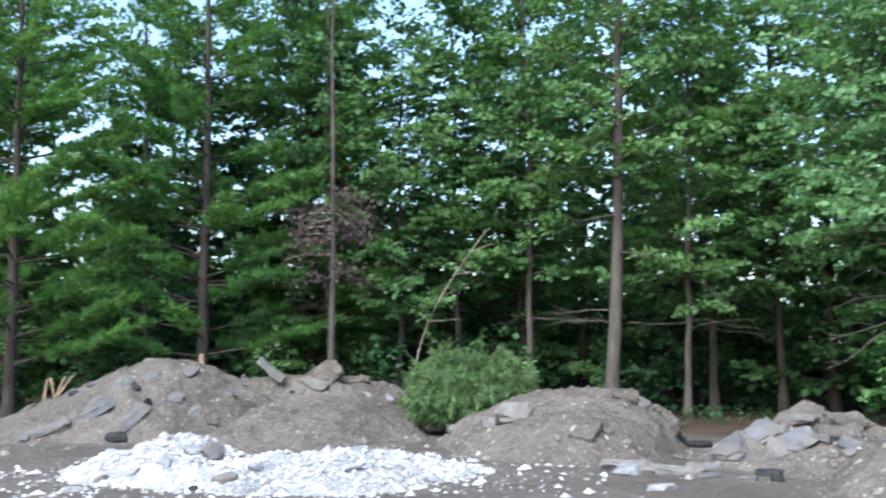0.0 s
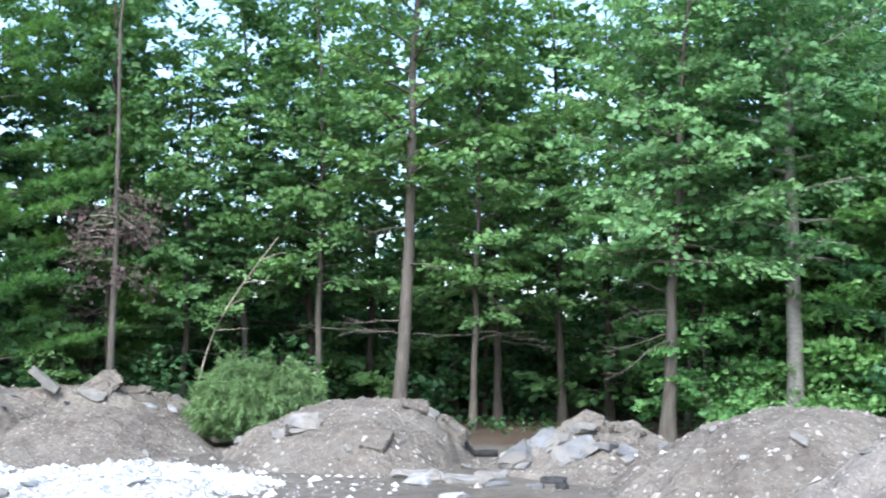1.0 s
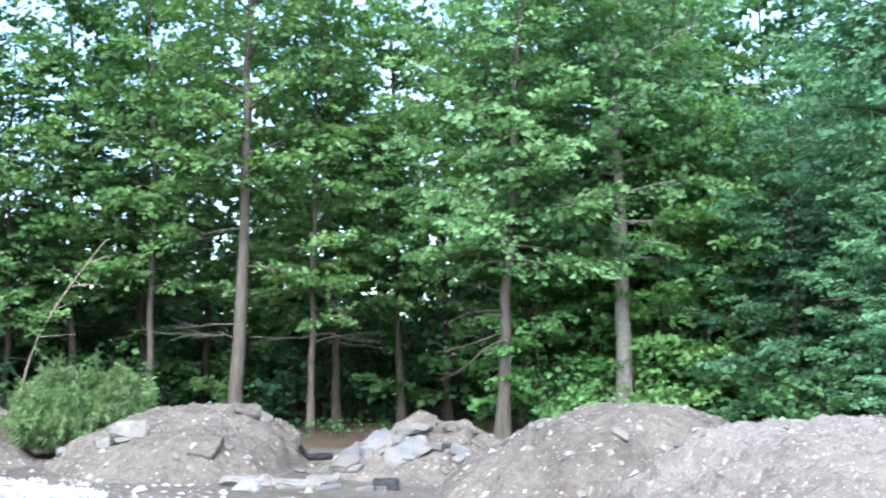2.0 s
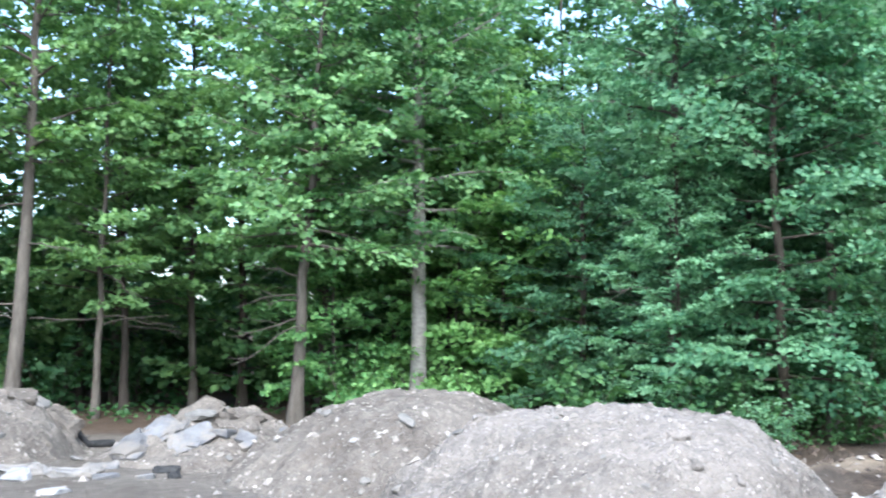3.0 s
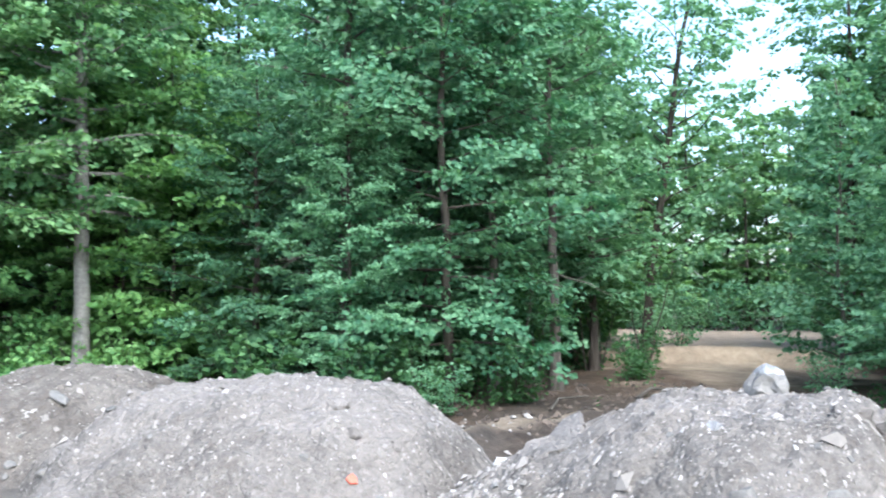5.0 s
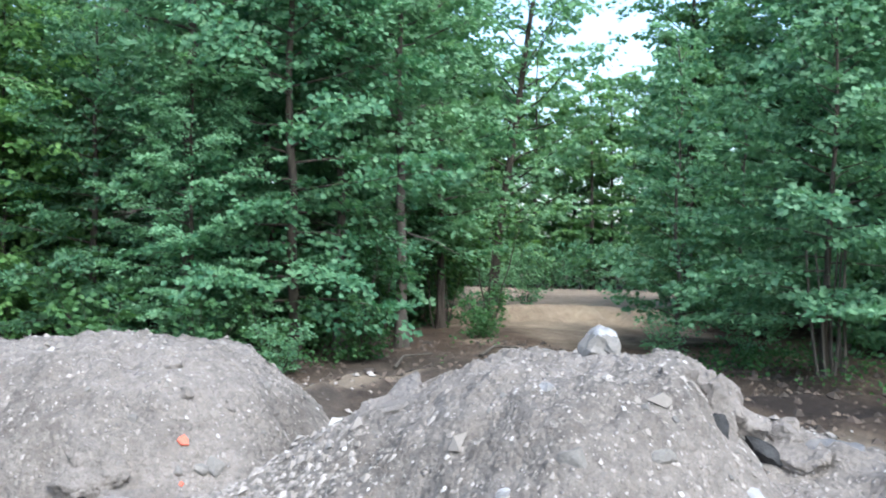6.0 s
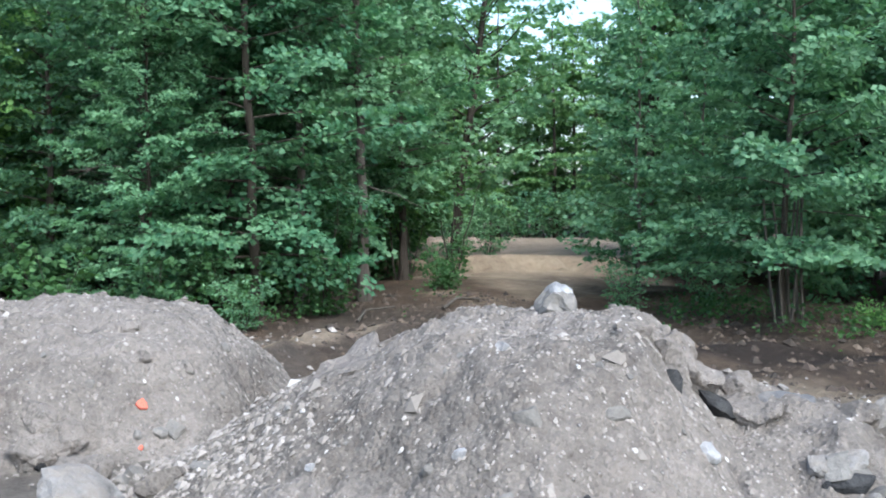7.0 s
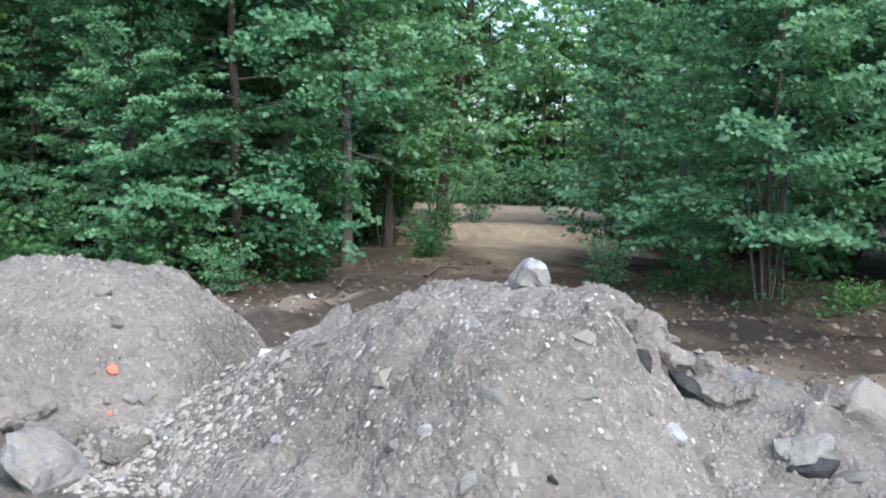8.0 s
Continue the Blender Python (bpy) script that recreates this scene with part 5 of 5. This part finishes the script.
def snag():
    """A snapped dead tree hung with withered leaves and bare pale branches."""
    r = np.random.RandomState(31)
    base = new("dead_tree")
    line = trunk_line(r, 8.6, (0.012, 0.03), 0.2, 8)
    part_of("trunk", mesh_of("trunk", *tube(line, np.linspace(0.075, 0.02, 8), 8), M_BARK_MID, True), base)
    at, out = [], []
    for i in range(22):
        hz = r.uniform(2.0, 4.0)
        az = r.choice([r.uniform(-0.6, 0.7), r.uniform(2.5, 3.8), r.uniform(0, 6.28)])
        if i % 3 == 0:
            hz, az = r.uniform(2.5, 3.6), r.choice([2.9, 3.6, 4.0, 5.6])
        b = branch_line(r, on_line(line, hz), az, r.uniform(-0.2, 0.15) if i % 3 == 0 else r.uniform(-0.6, 0.45), r.uniform(0.4, 1.3), 6, -0.12, 0.18)
        branch = part_of("branch", mesh_of("branch", *tube(b, np.linspace(0.018 if i % 3 else 0.034, 0.006, 6), 5), M_BARK_MID if i % 3 else M_DEADWOOD, True), base, "bare pale snapped branch")
        for j in range(5):
            t = branch_line(r, b[r.randint(1, 5)], az + r.uniform(-1.2, 1.2), r.uniform(-0.6, 0.6), r.uniform(0.25, 0.6), 4, 0, 0.2)
            part_of("twig", mesh_of("twig", *tube(t, np.array([0.009, 0.007, 0.005, 0.003]), 3), M_BARK_MID, True), branch)
            if math.cos(az) > 0.1 or i % 2:
                c = t[r.randint(1, 4, 10)] + r.normal(0, 0.12, (10, 3))
                at.append(c)
                out.append(np.tile([0, 0, -0.6], (10, 1)))
    part_of("foliage", mesh_of("foliage", *leaves(r, np.concatenate(at), np.concatenate(out), 0.085, 0.9, 0.5, False), M_DEADLEAF), base, "withered brown-purple leaves")
    base.location = (-2.25, 22.2, float(land_z(-2.25, 22.2)) - 0.1)
    return tagged(base, "snapped dead tree with withered brown leaves and bare branches", "dead tree")


snag()
r = np.random.RandomState(32)
s = np.linspace(0, 1, 9)
p = np.stack([-0.8 + 0.55 * s + 1.15 * s ** 2.2 + 0.03 * np.sin(9 * s), 22.55 + 0.1 * np.sin(5 * s), 0.05 + 3.9 * s - 0.05 * s ** 3], 1)
pole = new("leaning_branch")
part_of("stem", mesh_of("stem", *tube(p, np.linspace(0.022, 0.012, 9), 6), M_DEADWOOD, True), pole)
for k in (4, 5, 6, 7):
    t = branch_line(r, p[k], r.uniform(-0.4, 0.4), r.uniform(0.0, 0.6), r.uniform(0.4, 0.9), 5, -0.1, 0.12)
    part_of("side_branch", mesh_of("side_branch", *tube(t, np.linspace(0.014, 0.004, 5), 4), M_DEADWOOD, True), pole)
tagged(pole, "long bare dead branch leaning among the trees", "branch")


def dumped_conifer():
    """The cut top of a conifer thrown between two piles: arching boughs with drooping feathery sprays."""
    r = np.random.RandomState(33)
    base = new("dumped_conifer")
    at, out = [], []
    for i in range(84):
        az = i * 2.39996
        q = (i + 0.5) / 84
        rise = math.asin(0.02 + 0.96 * q)
        length = r.uniform(0.85, 1.08) * (1.12 - 0.12 * q)
        b = branch_line(r, np.array([0, 0, 0.25]), az, rise, length, 7, -0.10, 0.05)
        part_of("bough", mesh_of("bough", *tube(b, np.linspace(0.02, 0.004, 7), 4), M_BARK_MID, True), base)
        for j in range(15):
            s = r.uniform(0.35, 1.0)
            o = np.array([np.interp(s, np.linspace(0, 1, 7), b[:, d]) for d in range(3)])
            a2 = az + r.uniform(-1.2, 1.2)
            w = np.array([math.cos(a2), math.sin(a2), r.uniform(-0.7, 0.5)])
            m = 5
            at.append(o + np.linspace(0.1, 1, m)[:, None] * r.uniform(0.15, 0.34) * w + r.normal(0, 0.015, (m, 3)))
            out.append(np.tile(w + np.array([0, 0, -0.3]), (m, 1)))
    part_of("foliage", mesh_of("foliage", *needles(r, np.concatenate(at), np.concatenate(out), 0.10, 9, 0.022, 0.55), M_CEDAR), base)
    base.matrix_basis = pose(0.42, 19.2, float(land_z(0.42, 19.2)) - 0.1, 0, 8, 0) @ Matrix.Diagonal((1.08, 0.95, 1.5, 1))
    return tagged(base, "cut pale green conifer top dumped between the mounds", "conifer")


dumped_conifer()

# ---- low plants ----
def ground_plants(name, centre, rx, ry, count, size, mat, label, seed):
    r = np.random.RandomState(seed)
    x, y = r.normal(0, 0.5, count) * rx, r.normal(0, 0.5, count) * ry
    clump = vnoise(x * 1.4, y * 1.4, seed) > -0.25
    x, y = x[clump] + centre[0], y[clump] + centre[1]
    at = np.repeat(np.stack([x, y, ground_z(x, y)], 1), 5, 0) + r.normal(0, 1, (len(x) * 5, 3)) * np.array([0.08, 0.08, 0.0]) + np.array([0, 0, 1]) * r.uniform(0.02, 0.3, (len(x) * 5, 1))
    v, f = leaves(r, at, r.normal(0, 1, at.shape) * np.array([1, 1, 0.3]), size, 0.5, -0.1, False)
    return tagged(new(name, mesh_of(name, v, f, mat)), label, "ground plants", kind="stuff")


# all take the darkened leaf: the trees' shade is in their colour
ground_plants("ground_plants", (16.9, 3.2), 1.8, 2.6, 420, 0.07, M_LEAF_SHADED, "low weeds at the wood's edge, coloured dark for tree shade", 90)
ground_plants("ground_plants", (16.6, 14.6), 3.0, 1.2, 200, 0.08, M_LEAF_SHADED, "low green plants beside the dirt track, darkened for shade", 91)
ground_plants("ground_plants", (14.2, 11.8), 3.4, 1.0, 160, 0.07, M_LEAF_SHADED, "low weeds along the foot of the wood, coloured dark for shade", 94)
ground_plants("ground_plants", (18.2, 6.6), 2.6, 1.2, 220, 0.07, M_LEAF_SHADED, "low weeds along the foot of the wood, coloured dark for shade", 95)
ground_plants("ground_plants", (6.5, 21.8), 5.0, 1.6, 130, 0.10, M_LEAF_SHADED, "sparse low plants on the shaded leaf litter", 92)
ground_plants("ground_plants", (-6.0, 23.4), 5.0, 1.4, 500, 0.10, M_LEAF_SHADED, "sparse low plants on the shaded leaf litter", 93)
